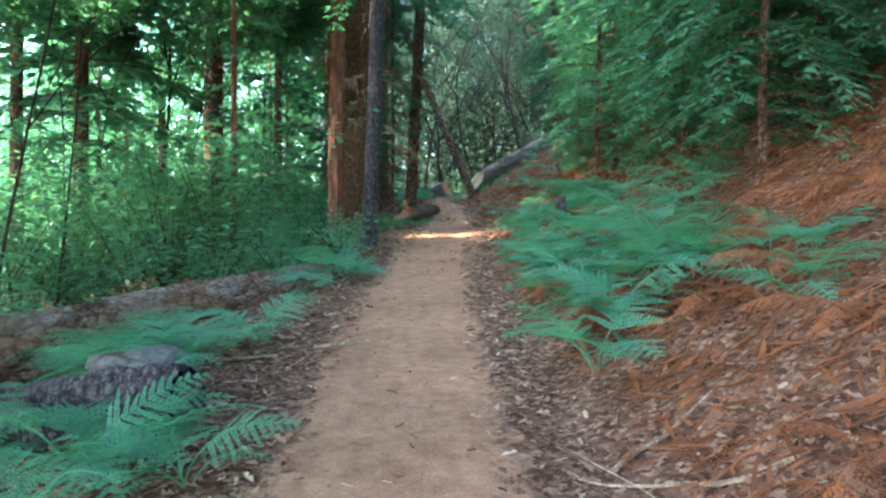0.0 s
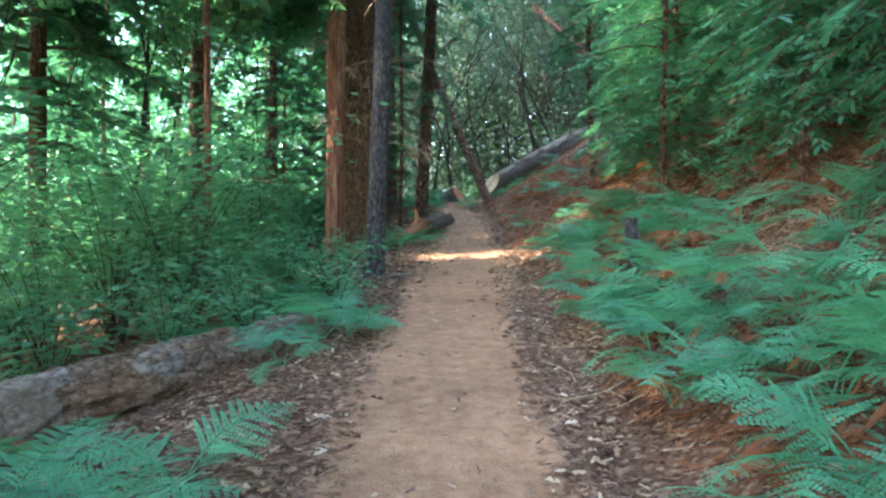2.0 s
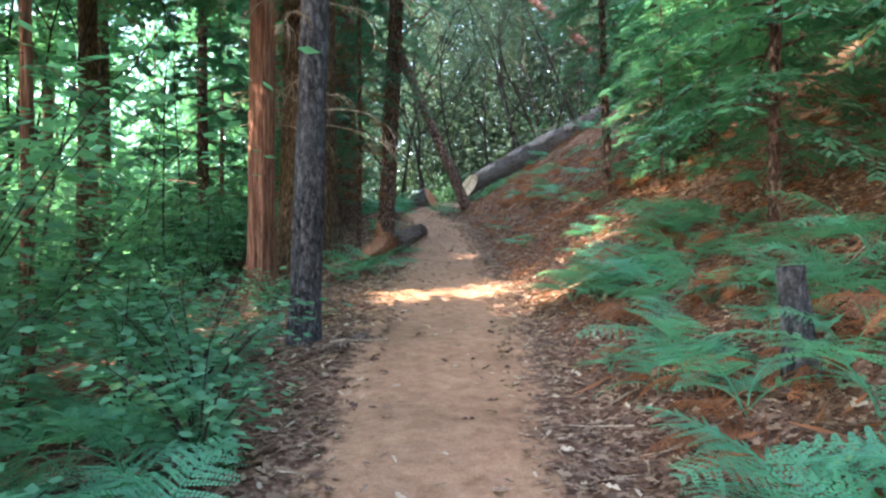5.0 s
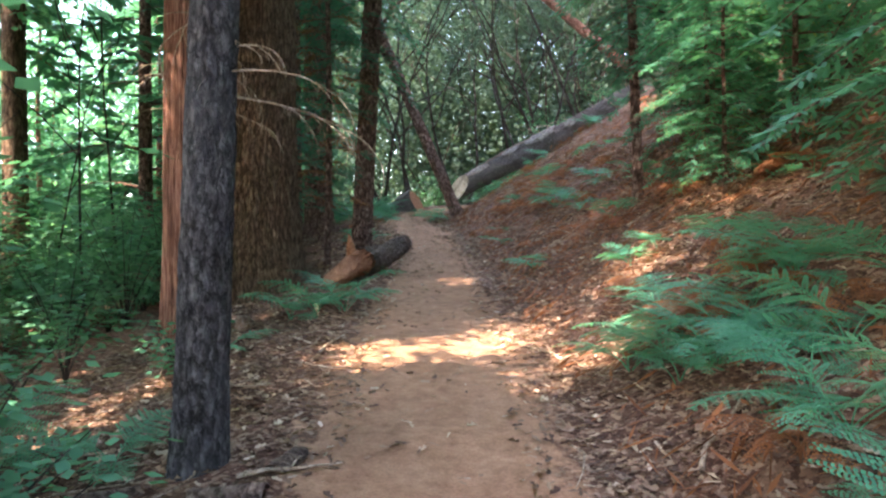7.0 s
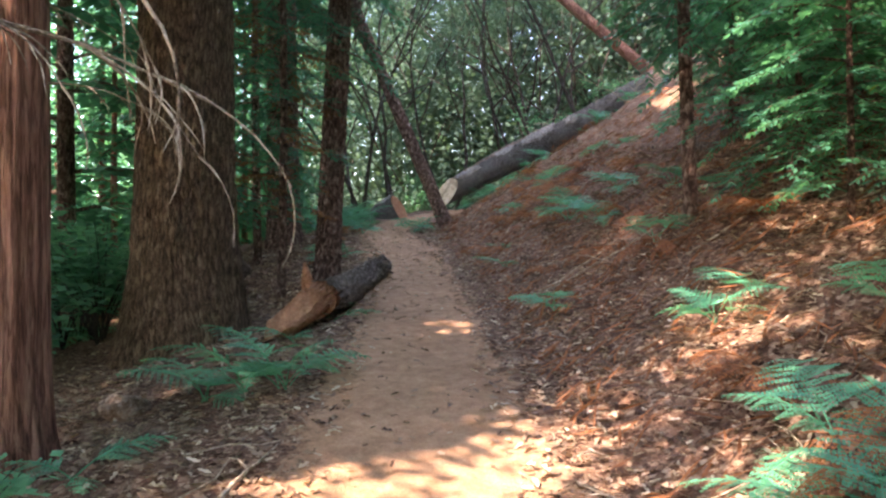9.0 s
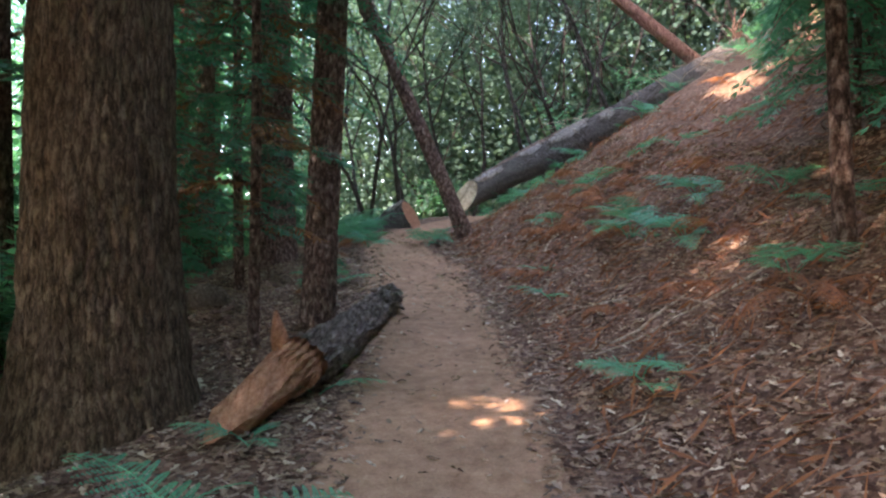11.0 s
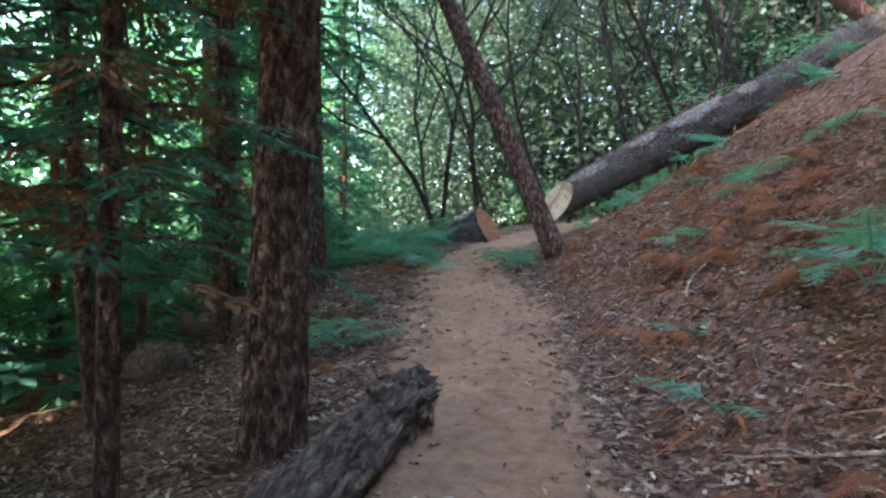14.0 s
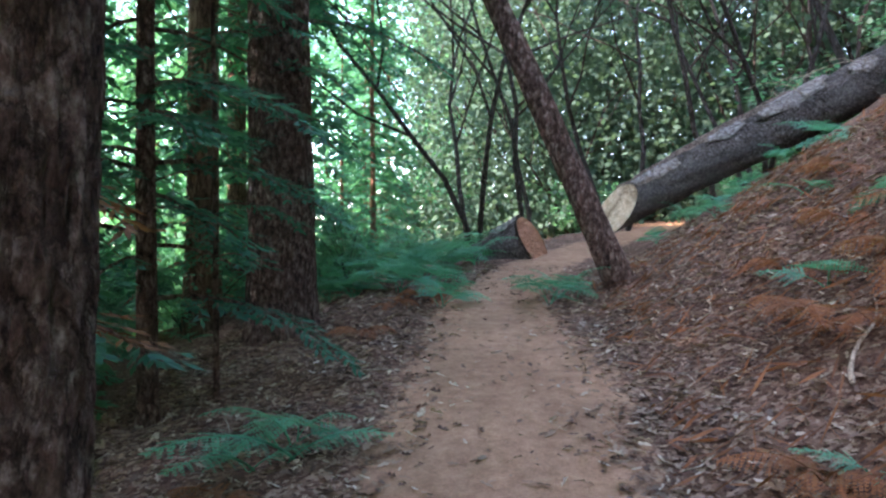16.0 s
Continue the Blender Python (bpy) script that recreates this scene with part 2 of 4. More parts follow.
xb, xf = spread(-3.2, 4.2, 0.075, 1.09, 420)
yb, yf = spread(-2, 30, 0.09, 1.09, 420)
gx = np.array(xb + list(np.arange(-3.2, 4.2001, 0.075)) + xf)
gy = np.array(yb + list(np.arange(-2, 30.001, 0.09)) + yf)
X, Y = np.meshgrid(gx, gy)
Z = np.array([[height(x, y) for x in gx] for y in gy])
nx, ny = len(gx), len(gy)
ii = (np.arange(ny - 1)[:, None] * nx + np.arange(nx - 1)[None, :]).ravel()
ground_me = mesh_of("ground", np.stack([X, Y, Z], -1).reshape(-1, 3), np.stack([ii, ii + 1, ii + nx + 1, ii + nx], 1), GROUND, True)
at = ground_me.attributes.new("trail", "FLOAT", "POINT")
half_w = np.interp(Y, [-10, 4, 9, 13, 16, 18.5, 22.5, 25, 28, 40], [0.55, 0.55, 0.55, 0.72, 0.6, 0.55, 0.7, 0.5, 0.45, 0.4])
at.data.foreach_set("value", np.clip(0.5 + (half_w - np.abs(X - trail_x(Y))) * 1.7, 0, 1).astype(np.float32).ravel())
ground = tagged(new("ground", ground_me), "trodden brown dirt trail through sloping leaf-strewn forest floor", "ground", kind="structure")


# ---- generators ----
def tube(points, radii, sides=8, twist=0.0, rough=0.0, seed=0.0, freq=(3.0, 0.8), cap=True):
    """Verts and quads of a tapering tube along points; rough: relief of its skin in metres."""
    P = np.array(points, float)
    n = len(P)
    T = np.gradient(P, axis=0)
    T /= np.linalg.norm(T, axis=1)[:, None] + 1e-9
    ref = np.array([1.0, 0.02, 0.03]) if abs(T[0][0]) < 0.8 else np.array([0.02, 0.03, 1.0])
    verts = []
    for i in range(n):
        u = ref - T[i] * np.dot(ref, T[i])
        u /= np.linalg.norm(u)
        v = np.cross(T[i], u)
        for k in range(sides):
            a = 2 * math.pi * k / sides + twist * i / n
            d = u * math.cos(a) + v * math.sin(a)
            r = radii[i]
            if rough:
                s = i / n * np.linalg.norm(P[-1] - P[0])
                q = noise.noise((math.cos(a) * freq[0] + seed, math.sin(a) * freq[0], s * freq[1]))
                q2 = noise.noise((math.cos(a) * freq[0] * 3, math.sin(a) * freq[0] * 3 + seed, s * freq[1] * 3.5))
                r += rough * (1.3 - 3.2 * abs(q) + 0.7 * q2)
            verts.append(P[i] + d * r)
    faces = []
    for i in range(n - 1):
        for k in range(sides):
            a, b = i * sides + k, i * sides + (k + 1) % sides
            faces.append((a, b, b + sides, a + sides))
    return np.array(verts), np.array(faces)


def joined(pieces):
    vs, fs, o = [], [], 0
    for v, f in pieces:
        vs.append(np.asarray(v).reshape(-1, 3))
        fs.append(np.asarray(f) + o)
        o += len(vs[-1])
    return np.concatenate(vs), np.concatenate(fs)


def blades(P, D, W, sag=None):
    """Leaf shapes with four corners: at P, along D, of half width W."""
    P, D, W = (np.asarray(a, float) for a in (P, D, W))
    mid = P + 0.45 * D
    tip = P + D
    if sag is not None:
        tip = tip + sag
    v = np.stack([P, mid + W, tip, mid - W], 1).reshape(-1, 3)
    f = np.arange(len(P) * 4).reshape(-1, 4)
    return v, f


def unit(v):
    return v / (np.linalg.norm(v, axis=-1, keepdims=True) + 1e-9)


def trunk_path(H, lean=(0, 0), bow=0.0, steps=24, seed=0):
    out = []
    for i in range(steps + 1):
        t = i / steps
        wob = 0.012 * H * t
        out.append((lean[0] * H * t + bow * math.sin(math.pi * t) + wob * noise.noise((seed, t * 3, 0)),
                    lean[1] * H * t + wob * noise.noise((t * 3, seed, 5)), H * t - 0.15 * (1 - t)))
    return out


def trunk_mesh(name, H, r0, mat, lean=(0, 0), bow=0.0, sides=14, steps=24, rough=0.0, flare=0.35, seed=0, freq=(3.0, 0.8), taper=0.75):
    path = trunk_path(H, lean, bow, steps, seed)
    rad = [r0 * (1 - taper * i / steps) * (1 + flare * math.exp(-i * H / steps / (1.6 * r0))) for i in range(steps + 1)]
    v, f = tube(path, rad, sides, 0, rough, seed, freq)
    return mesh_of(name, v, f, mat, True), path


def along(path, z):
    for a, b in zip(path, path[1:]):
        if a[2] <= z <= b[2]:
            k = (z - a[2]) / (b[2] - a[2])
            return np.array(a) * (1 - k) + np.array(b) * k
    return np.array(path[-1])


def conifer_crown(path, H, start, reach, count, rng, step=0.16, leaf=0.2, width=0.035, droop=0.5, top=None, sparse=1.0, bare=False, low=None):
    """Limbs and flat sprays of needle leaves: two meshes' worth of verts and faces."""
    top = top or H
    limbs, Ps, Ds, Ws = [], [], [], []
    for i in range(count):
        u = (i + rng.random()) / count
        z = start + (top - start) * u
        az = i * 2.399 + rng.uniform(-0.4, 0.4)
        size = reach * (max(0.12, 1 - u * (top - start) / (H - start + 0.01)) ** 0.75) * rng.uniform(0.6, 1.1)
        if low:
            size *= low + (1 - low) * min(1, (z - start) / 2.0)
        base = along(path, z)
        out = np.array([math.cos(az), math.sin(az), 0])
        rise = rng.uniform(0.0, 0.35)
        ts = np.linspace(0, 1, 6)
        pts = [base + out * size * t + np.array([0, 0, (rise * t - droop * t * t) * size]) for t in ts]
        limbs.append(tube(pts, [0.010 * size * (1.15 - t) + 0.003 for t in ts], 4))
        if bare or rng.random() > sparse:
            continue
        n = max(3, int(size / step))
        for k in range(n):
            t = 0.12 + 0.88 * (k + rng.random() * 0.7) / n
            p = base + out * size * t + np.array([0, 0, (rise * t - droop * t * t) * size])
            for side in (-1, 1):
                a = az + side * rng.uniform(0.6, 1.1)
                d = np.array([math.cos(a), math.sin(a), rng.uniform(-0.35, 0.05) - droop * t * 0.6])
                ln = (0.10 + 0.38 * size * (1 - t) * (0.3 + t)) * rng.uniform(0.7, 1.2) + leaf * 0.4
                m = max(2, int(ln / (leaf * 0.45)))
                for j in range(m):
                    q = p + d * ln * j / m
                    for b in ((-1, 1) if j < m - 1 else (-1, 0, 1)):
                        e = a + b * rng.uniform(0.5, 0.9)
                        dd = np.array([math.cos(e), math.sin(e), d[2] + rng.uniform(-0.25, 0.2)])
                        dd = dd / np.linalg.norm(dd) * leaf * rng.uniform(0.6, 1.15)
                        w = np.cross(dd, (rng.uniform(-0.5, 0.5), rng.uniform(-0.5, 0.5), 1))
                        Ps.append(q)
                        Ds.append(dd)
                        Ws.append(w / np.linalg.norm(w) * width)
    return limbs, (blades(Ps, Ds, Ws) if Ps else None)


def conifer(name, seed, H, r0, start, reach, count, bark, leafmat, label, lean=(0, 0), bow=0.0, sides=12, steps=20, rough=0.0, freq=(3, 0.8),
            flare=0.35, step=0.16, leaf=0.2, width=0.035, droop=0.5, top=None, dead=0, sparse=1.0, dead_leaf=False, taper=0.75, low=None, split=True):
    rng = random.Random(seed)
    tree = new(name)
    me, path = trunk_mesh("trunk", H, r0, bark, lean, bow, sides, steps, rough, flare, seed, freq, taper)
    part("trunk", me, tree)
    if count:
        limbs, leaves = conifer_crown(path, H, start, reach, count, rng, step, leaf, width, droop, top, sparse, low=low)
        if split:
            for v, f in limbs:
                part("limb", mesh_of("limb", v, f, bark, True), tree)
        else:
            tagged(part("branchwork", mesh_of("branchwork", *joined(limbs), bark, True), tree), kind="stuff")
        if leaves:
            mats = [leafmat, NEEDLE_DEAD]
            idx = None
            if dead_leaf:
                c = leaves[0].reshape(-1, 4, 3).mean(1)
                idx = [1 if noise.noise(Vector(p) * 1.6) > 0.12 else 0 for p in c]
            part("crown", mesh_of("crown", *leaves, mats, False, idx), tree)
    if dead:
        for _ in range(dead):
            z = rng.uniform(start * 0.35, start)
            part("dead_branch", dead_branch_mesh(rng, along(path, z), rng.uniform(0.3, 0.8)), tree, "bare pale dead branch")
    return tagged(tree, label, "tree")


def dead_branch_mesh(rng, base, size, droop=0.8):
    az = rng.uniform(0, 6.28)
    pieces = []

    def grow(p, a, el, ln, r, depth):
        pts, q = [p], np.array(p, float)
        n = 6
        for i in range(n):
            el -= droop * rng.uniform(0.05, 0.3)
            a += rng.uniform(-0.35, 0.35)
            q = q + np.array([math.cos(a) * math.cos(el), math.sin(a) * math.cos(el), math.sin(el)]) * ln / n
            pts.append(q.copy())
            if depth and rng.random() < 0.55:
                grow(q, a + rng.choice((-0.8, 0.8)) * rng.uniform(0.5, 1.1), el + rng.uniform(-0.3, 0.3), ln * rng.uniform(0.3, 0.6), r * 0.6, depth - 1)
        pieces.append(tube(pts, [r * (1 - 0.75 * i / n) for i in range(n + 1)], 5))

    grow(base, az, 0.3, size, 0.008, 2)
    return mesh_of("dead_branch", *joined(pieces), TWIG, True)


def stand(tree, x, y, sink=0.05, turn=0.0, size=1.0):
    tree.matrix_basis = pose(x, y, height(x, y) - sink, 0, 0, turn) @ Matrix.Scale(size, 4)
    return tree


def another(tree, x, y, turn, size, sink=0.1):
    m = pose(x, y, height(x, y) - sink, 0, 0, turn)
    ob = copy_thing(tree, m)
    ob.matrix_basis = m @ Matrix.Scale(size, 4)
    return ob


# ---- the trees along the trail ----
stand(conifer("grey_pine_tree", 11, 15, 0.125, 5.2, 2.2, 80, BARK_GREY, NEEDLE, "slim young pine with scaly grey bark beside the trail", (0.018, 0.01), 0.06,
              40, 260, 0.008, (5, 6), 0.45, dead=16, taper=0.6), -1.25, 11.42)
red = stand(conifer("red_cedar_tree", 12, 17, 0.165, 5.8, 2.6, 95, BARK_RED, NEEDLE, "red-brown cedar with stringy furrowed bark and dead twigs", (0.012, 0.0), 0.0,
                    48, 120, 0.012, (7, 0.45), 0.9, dead=22, taper=0.6), -2.28, 14.4)
stand(conifer("douglas_fir_tree", 13, 24, 0.44, 6.2, 3.2, 90, BARK_FIR, NEEDLE, "massive fir trunk with thick furrowed brown bark", (0.0, 0.0), 0.0,
              120, 420, 0.022, (9, 2.4), 0.6, dead=4, taper=0.5, leaf=0.25), -2.1, 17.1)
stand(conifer("thin_fir_tree", 14, 9, 0.055, 1.1, 1.15, 90, BARK_BROWN, NEEDLE, "thin young fir with sparse green and browned sprays", (0.0, 0.0), 0.05,
              10, 30, 0, leaf=0.11, width=0.012, step=0.075, dead_leaf=True, sparse=0.9, low=0.5), -1.40, 18.45)
stand(conifer("brown_fir_tree", 15, 16, 0.155, 2.9, 1.5, 90, BARK_BROWN, NEEDLE, "dark fir trunk with flaking brown bark at the trail edge", (0.05, 0.0), 0.0,
              72, 300, 0.013, (7, 4.0), 0.3, taper=0.55, leaf=0.11, width=0.013, step=0.09, droop=0.8, low=0.5), -0.94, 19.22)
stand(conifer("tall_fir_tree", 16, 22, 0.31, 1.5, 2.4, 110, BARK_BROWN, NEEDLE, "straight tall fir with dark furrowed trunk and low boughs", (0.0, 0.0), 0.0,
              60, 160, 0.016, (8, 1.2), 0.3, leaf=0.14, width=0.016, step=0.12, taper=0.5, sparse=0.9, low=0.35), -2.22, 24.2)
lean = stand(conifer("leaning_oak_tree", 17, 11, 0.145, 7, 1.6, 10, BARK_BROWN, OAKLEAF, "dark trunk leaning far over the trail", (-0.425, 0.03), 0.0,
                     28, 90, 0.008, (4, 2), 0.35, taper=0.55, leaf=0.12), 1.19, 25.05)
part("branch", mesh_of("branch", *tube([(-1.40, 0.1, 3.45), (-1.75, 0.1, 3.75), (-2.0, 0.15, 4.2), (-2.2, 0.2, 5.0)], [0.06, 0.05, 0.04, 0.02], 8), BARK_BROWN, True), lean)
part("branch", mesh_of("branch", *tube([(-1.95, 0.1, 4.75), (-1.7, -0.1, 5.1), (-1.2, -0.2, 5.5), (-0.8, -0.2, 6.2)], [0.05, 0.04, 0.03, 0.015], 8), BARK_BROWN, True), lean)
stand(conifer("slim_fir_tree", 18, 9, 0.075, 1.75, 1.6, 120, BARK_BROWN, NEEDLE, "slim dark fir on the leaf-strewn slope", (-0.02, 0.0), -0.05,
              12, 30, 0, leaf=0.12, width=0.014, step=0.085, droop=0.7, low=0.4), 2.86, 16.8)
stand(conifer("slender_fir_tree", 19, 10, 0.062, 1.9, 1.0, 44, BARK_RED, NEEDLE_LIGHT, "slender reddish stem with layered green boughs", (-0.01, 0.0), 0.04,
              12, 30, 0, leaf=0.13, width=0.02, step=0.12, sparse=0.75), -3.5, 11.4)
stand(conifer("crooked_fir_tree", 20, 9, 0.07, 1.2, 1.5, 80, BARK_BROWN, NEEDLE, "thin crooked fir leaning over the downhill slope", (-0.10, 0.02), 0.0,
              12, 30, 0, leaf=0.12, width=0.016, step=0.11, dead_leaf=True, sparse=0.7), -2.55, 20.3)
stand(conifer("thin_fir_tree", 21, 11, 0.075, 0.9, 1.6, 90, BARK_BROWN, NEEDLE, "thin dark fir with drooping boughs below the trail", (-0.01, 0.02), 0.0,
              12, 30, 0, leaf=0.12, width=0.016, step=0.11, sparse=0.75), -2.35, 22.1)
stand(conifer("thin_fir_tree", 22, 6, 0.025, 0.9, 0.7, 30, BARK_BROWN, NEEDLE, "whip-thin fir sapling among the leaf litter", (0.0, 0.0), 0.0,
              8, 16, 0, leaf=0.1, width=0.014, step=0.1, sparse=0.6), -2.0, 22.4)

# young firs on the uphill side
sap_a = stand(conifer("young_fir_tree", 31, 6.5, 0.05, 0.7, 1.9, 74, BARK_BROWN, NEEDLE_LIGHT, "young fir with flat layered green boughs", (0.0, 0.0), 0.03,
                      10, 20, 0, leaf=0.13, width=0.017, step=0.11, low=0.5, split=False), 2.46, 10.86)
sap_b = stand(conifer("young_fir_tree", 32, 5.5, 0.045, 0.5, 2.0, 70, BARK_BROWN, NEEDLE_LIGHT, "young fir with soft drooping green boughs", (0.02, 0.0), 0.0,
                      10, 20, 0, leaf=0.13, width=0.017, step=0.11, droop=0.75, low=0.5, split=False), 3.0, 8.5)
for k, (x, y, s) in enumerate([(2.85, 6.1, 0.9), (3.5, 14.3, 0.7), (3.3, 15.7, 0.7), (2.95, 14.6, 0.55), (3.7, 6.7, 1.2), (3.9, 5.6, 1.2), (4.4, 16.6, 0.8), (3.0, 11.9, 0.95), (3.2, 7.6, 1.1), (3.7, 9.3, 1.1), (4.4, 6.4, 1.2), (4.6, 10.6, 1.2), (4.9, 13.0, 1.2),
                               (5.6, 8.2, 1.3), (6.2, 11.6, 1.4), (4.1, 15.6, 0.8), (5.4, 16.5, 1.2), (6.6, 14.5, 1.3), (7.4, 9.6, 1.4), (6.8, 18.2, 1.3), (4.2, 18.6, 0.9), (5.1, 19.6, 1.0), (5.9, 21.0, 1.0), (6.8, 22.4, 1.1), (5.2, 4.6, 1.1), (4.1, 5.0, 0.9), (6.1, 6.4, 1.2), (3.7, 10.3, 0.9), (7.6, 20.4, 1.2), (8.0, 24.0, 1.1)]):
    another(sap_a if k % 2 else sap_b, x, y, 67 * k, s)

# ---- the woods around ----
wood_a = conifer("forest_fir_tree", 41, 17, 0.15, 0.8, 3.0, 64, BARK_BROWN, NEEDLE, "fir with dense dark drooping boughs in the woods", (0, 0), 0, 10, 16, 0, leaf=0.36, width=0.075, step=0.26, split=False)
wood_b = conifer("forest_fir_tree", 42, 20, 0.18, 3.5, 3.2, 70, BARK_FIR, NEEDLE, "tall fir with a bare lower trunk in the woods", (0.01, 0), 0, 10, 16, 0, leaf=0.40, width=0.085, step=0.28, droop=0.6, split=False)
wood_c = conifer("forest_cedar_tree", 43, 14, 0.13, 0.5, 2.6, 60, BARK_RED, NEEDLE_LIGHT, "cedar with light green sprays in the woods", (0, 0), 0, 10, 16, 0, leaf=0.32, width=0.07, step=0.25, droop=0.7, split=False)
# wood_d is added for shade: its crown hangs above the view
wood_d = conifer("canopy_fir_tree", 44, 21, 0.17, 7.0, 3.8, 80, BARK_FIR, NEEDLE, "added tall fir with a high spreading crown to shade the trail", (0, 0), 0, 10, 16, 0, leaf=0.48, width=0.12, step=0.30, droop=0.5, split=False)
stand(wood_d, -6.0, 4.0)
stand(wood_a, -5.2, 21.5)
stand(wood_b, -8.0, 15.0)
stand(wood_c, -4.6, 27.0)


def broad_tree(name, seed, H, r0, label, leafmat=BROAD, leaves=2600, leaf=0.16, width=0.06, tilt=0.3, stems=1, bark=BARK_OAK):
    rng = random.Random(seed)
    tree = new(name)
    pieces, tips = [], []

    def limb(p, d, ln, r, depth):
        pts, q, d = [p], np.array(p, float), np.array(d, float)
        n = 7 if depth > 2 else 4
        for i in range(n):
            w = 0.3 if depth < 3 else tilt
            d = unit(d + np.array([rng.uniform(-w, w), rng.uniform(-w, w), rng.uniform(-0.08, 0.2)]))
            q = q + d * ln / n
            pts.append(q.copy())
            if depth < 2:
                tips.append(q.copy())
            if depth and i > 1 and rng.random() < 0.8:
                side = unit(d + np.array([rng.uniform(-1.2, 1.2), rng.uniform(-1.2, 1.2), rng.uniform(-0.3, 0.4)]))
                limb(q, side, ln * rng.uniform(0.4, 0.65), r * 0.55, depth - 1)
        pieces.append(tube(pts, [r * (1 - 0.6 * i / n) for i in range(n + 1)], 7 if depth > 2 else 3))

    for s in range(stems):
        limb((rng.uniform(-0.2, 0.2) * (stems > 1), rng.uniform(-0.2, 0.2) * (stems > 1), -0.2), (rng.uniform(-tilt, tilt), rng.uniform(-tilt, tilt), 1), H, r0, 3)
    part("trunk", mesh_of("trunk", *joined(pieces), bark, True), tree)
    C = np.array([tips[rng.randrange(len(tips))] for _ in range(leaves)])
    r = np.random.RandomState(seed)
    C = C + r.normal(0, 0.28, C.shape)
    D = unit(r.normal(0, 1, C.shape) * np.array([1, 1, 0.45])) * leaf * r.uniform(0.6, 1.2, (leaves, 1))
    W = unit(np.cross(D, r.normal(0, 0.5, C.shape) + np.array([0, 0, 1]))) * width
    part("crown", mesh_of("crown", *blades(C, D, W), leafmat), tree)
    return tagged(tree, label, "tree")


oak_a = stand(broad_tree("scrub_oak_tree", 51, 6.5, 0.055, "scrubby oak with crooked grey stems and thin leaves", OAKLEAF, 5200, 0.09, 0.034, stems=3), 4.2, 31.0)
oak_b = stand(broad_tree("scrub_oak_tree", 52, 7.5, 0.065, "crooked grey oak with sparse dull foliage", OAKLEAF, 5600, 0.09, 0.034, stems=2), 1.9, 33.5)
broad_a = stand(broad_tree("broadleaf_tree", 53, 8.0, 0.06, "slender broadleaf tree with bright green leaves", BROAD, 6000, 0.17, 0.065, 0.12, bark=BARK_OAK), -7.5, 17.0)
broad_b = stand(broad_tree("broadleaf_tree", 54, 5.0, 0.024, "small broadleaf tree with fresh green leaves", BROAD, 5200, 0.14, 0.055, 0.1, stems=1, bark=BARK_OAK), -5.2, 14.5)

rng = random.Random(7)
placed = [(-6.0, 4.0), (-5.2, 21.5), (-8.0, 15.0), (-4.6, 27.0), (4.2, 31.0), (1.9, 33.5), (-7.5, 17.0), (-5.2, 14.5)]


CROWNS = {}
for kind, start, tall, reach in ((wood_a, 0.8, 17, 3.0), (wood_b, 3.5, 20, 3.2), (wood_c, 0.5, 14, 2.6), (wood_d, 7.0, 21, 3.8), (broad_a, 1.5, 13, 3.0), (broad_b, 1.0, 9, 2.4), (oak_a, 1.5, 9, 2.4), (oak_b, 1.5, 10, 2.6)):
    CROWNS[kind.name] = (start, tall, reach)
LIT = [(x, y, float(smooth_height(x, y))) for x, y in ((0.1, 14.4), (-0.4, 14.0), (-1.6, 13.4), (-0.9, 13.6), (0.4, 13.9), (0.8, 14.3), (0.0, 13.6), (-2.4, 13.0))]


def in_the_way(kind, x, y, size, spot, share):
    """Whether the crown of such a tree at (x, y) stands between a spot and the sun."""
    start, tall, reach = CROWNS[kind.name]
    foot = float(smooth_height(x, y))
    for i in range(14):
        u = i / 13
        z = foot + size * (start + (tall - start) * u)
        k = (z - spot[2]) / TO_SUN.z
        if k > 0 and math.hypot(spot[0] + TO_SUN.x * k - x, spot[1] + TO_SUN.y * k - y) < share * size * reach * max(0.12, 1 - u) ** 0.75:
            return True
    return False


wood = []


def plant(kind, x, y, size, turn):
    placed.append((x, y))
    wood.append((kind, x, y, size))
    return another(kind, x, y, turn, size)


def scatter(seed, count, xr, yr, gap, kinds, sizes, keep=None):
    q = random.Random(seed)
    made = 0
    for _ in range(count * 40):
        if made >= count:
            break
        x, y, kind, size, turn = q.uniform(*xr), q.uniform(*yr), q.choice(kinds), q.uniform(*sizes), q.uniform(0, 360)
        if any((x - c) ** 2 + (y - d) ** 2 < gap * gap for c, d in placed) or (keep and not keep(x, y)):
            continue
        if any(in_the_way(kind, x, y, size, p, 1.15) for p in LIT):
            continue
        plant(kind, x, y, size, turn)
        made += 1


# two more, added to shade the upper slope and the fallen tree
plant(wood_d, -6.8, 20.0, 1.3, 150)
plant(wood_d, -3.8, 25.6, 1.2, 250)
for x, y, k in [(-5.6, 24.4, 0.6), (-6.8, 26.8, 0.7), (-3.9, 28.6, 0.65), (-3.6, 22.9, 0.4)]:
    plant(wood_c, x, y, k, 140 * k)
# added firs uphill, mostly outside the view, that darken the near bank
for x, y, k in [(5.6, 2.6, 0.9), (6.6, 6.2, 0.95), (4.4, -2.6, 0.85), (8.4, 0.4, 1.0)]:
    plant(wood_d, x, y, k, 300 * k)
for x, y, k in [(6.5, 2.5, 0.8), (5.6, -1.5, 0.9), (8.6, 5.0, 0.9), (4.9, 0.3, 0.6), (7.2, 7.4, 0.8)]:
    plant(wood_a, x, y, k, 200 * k)
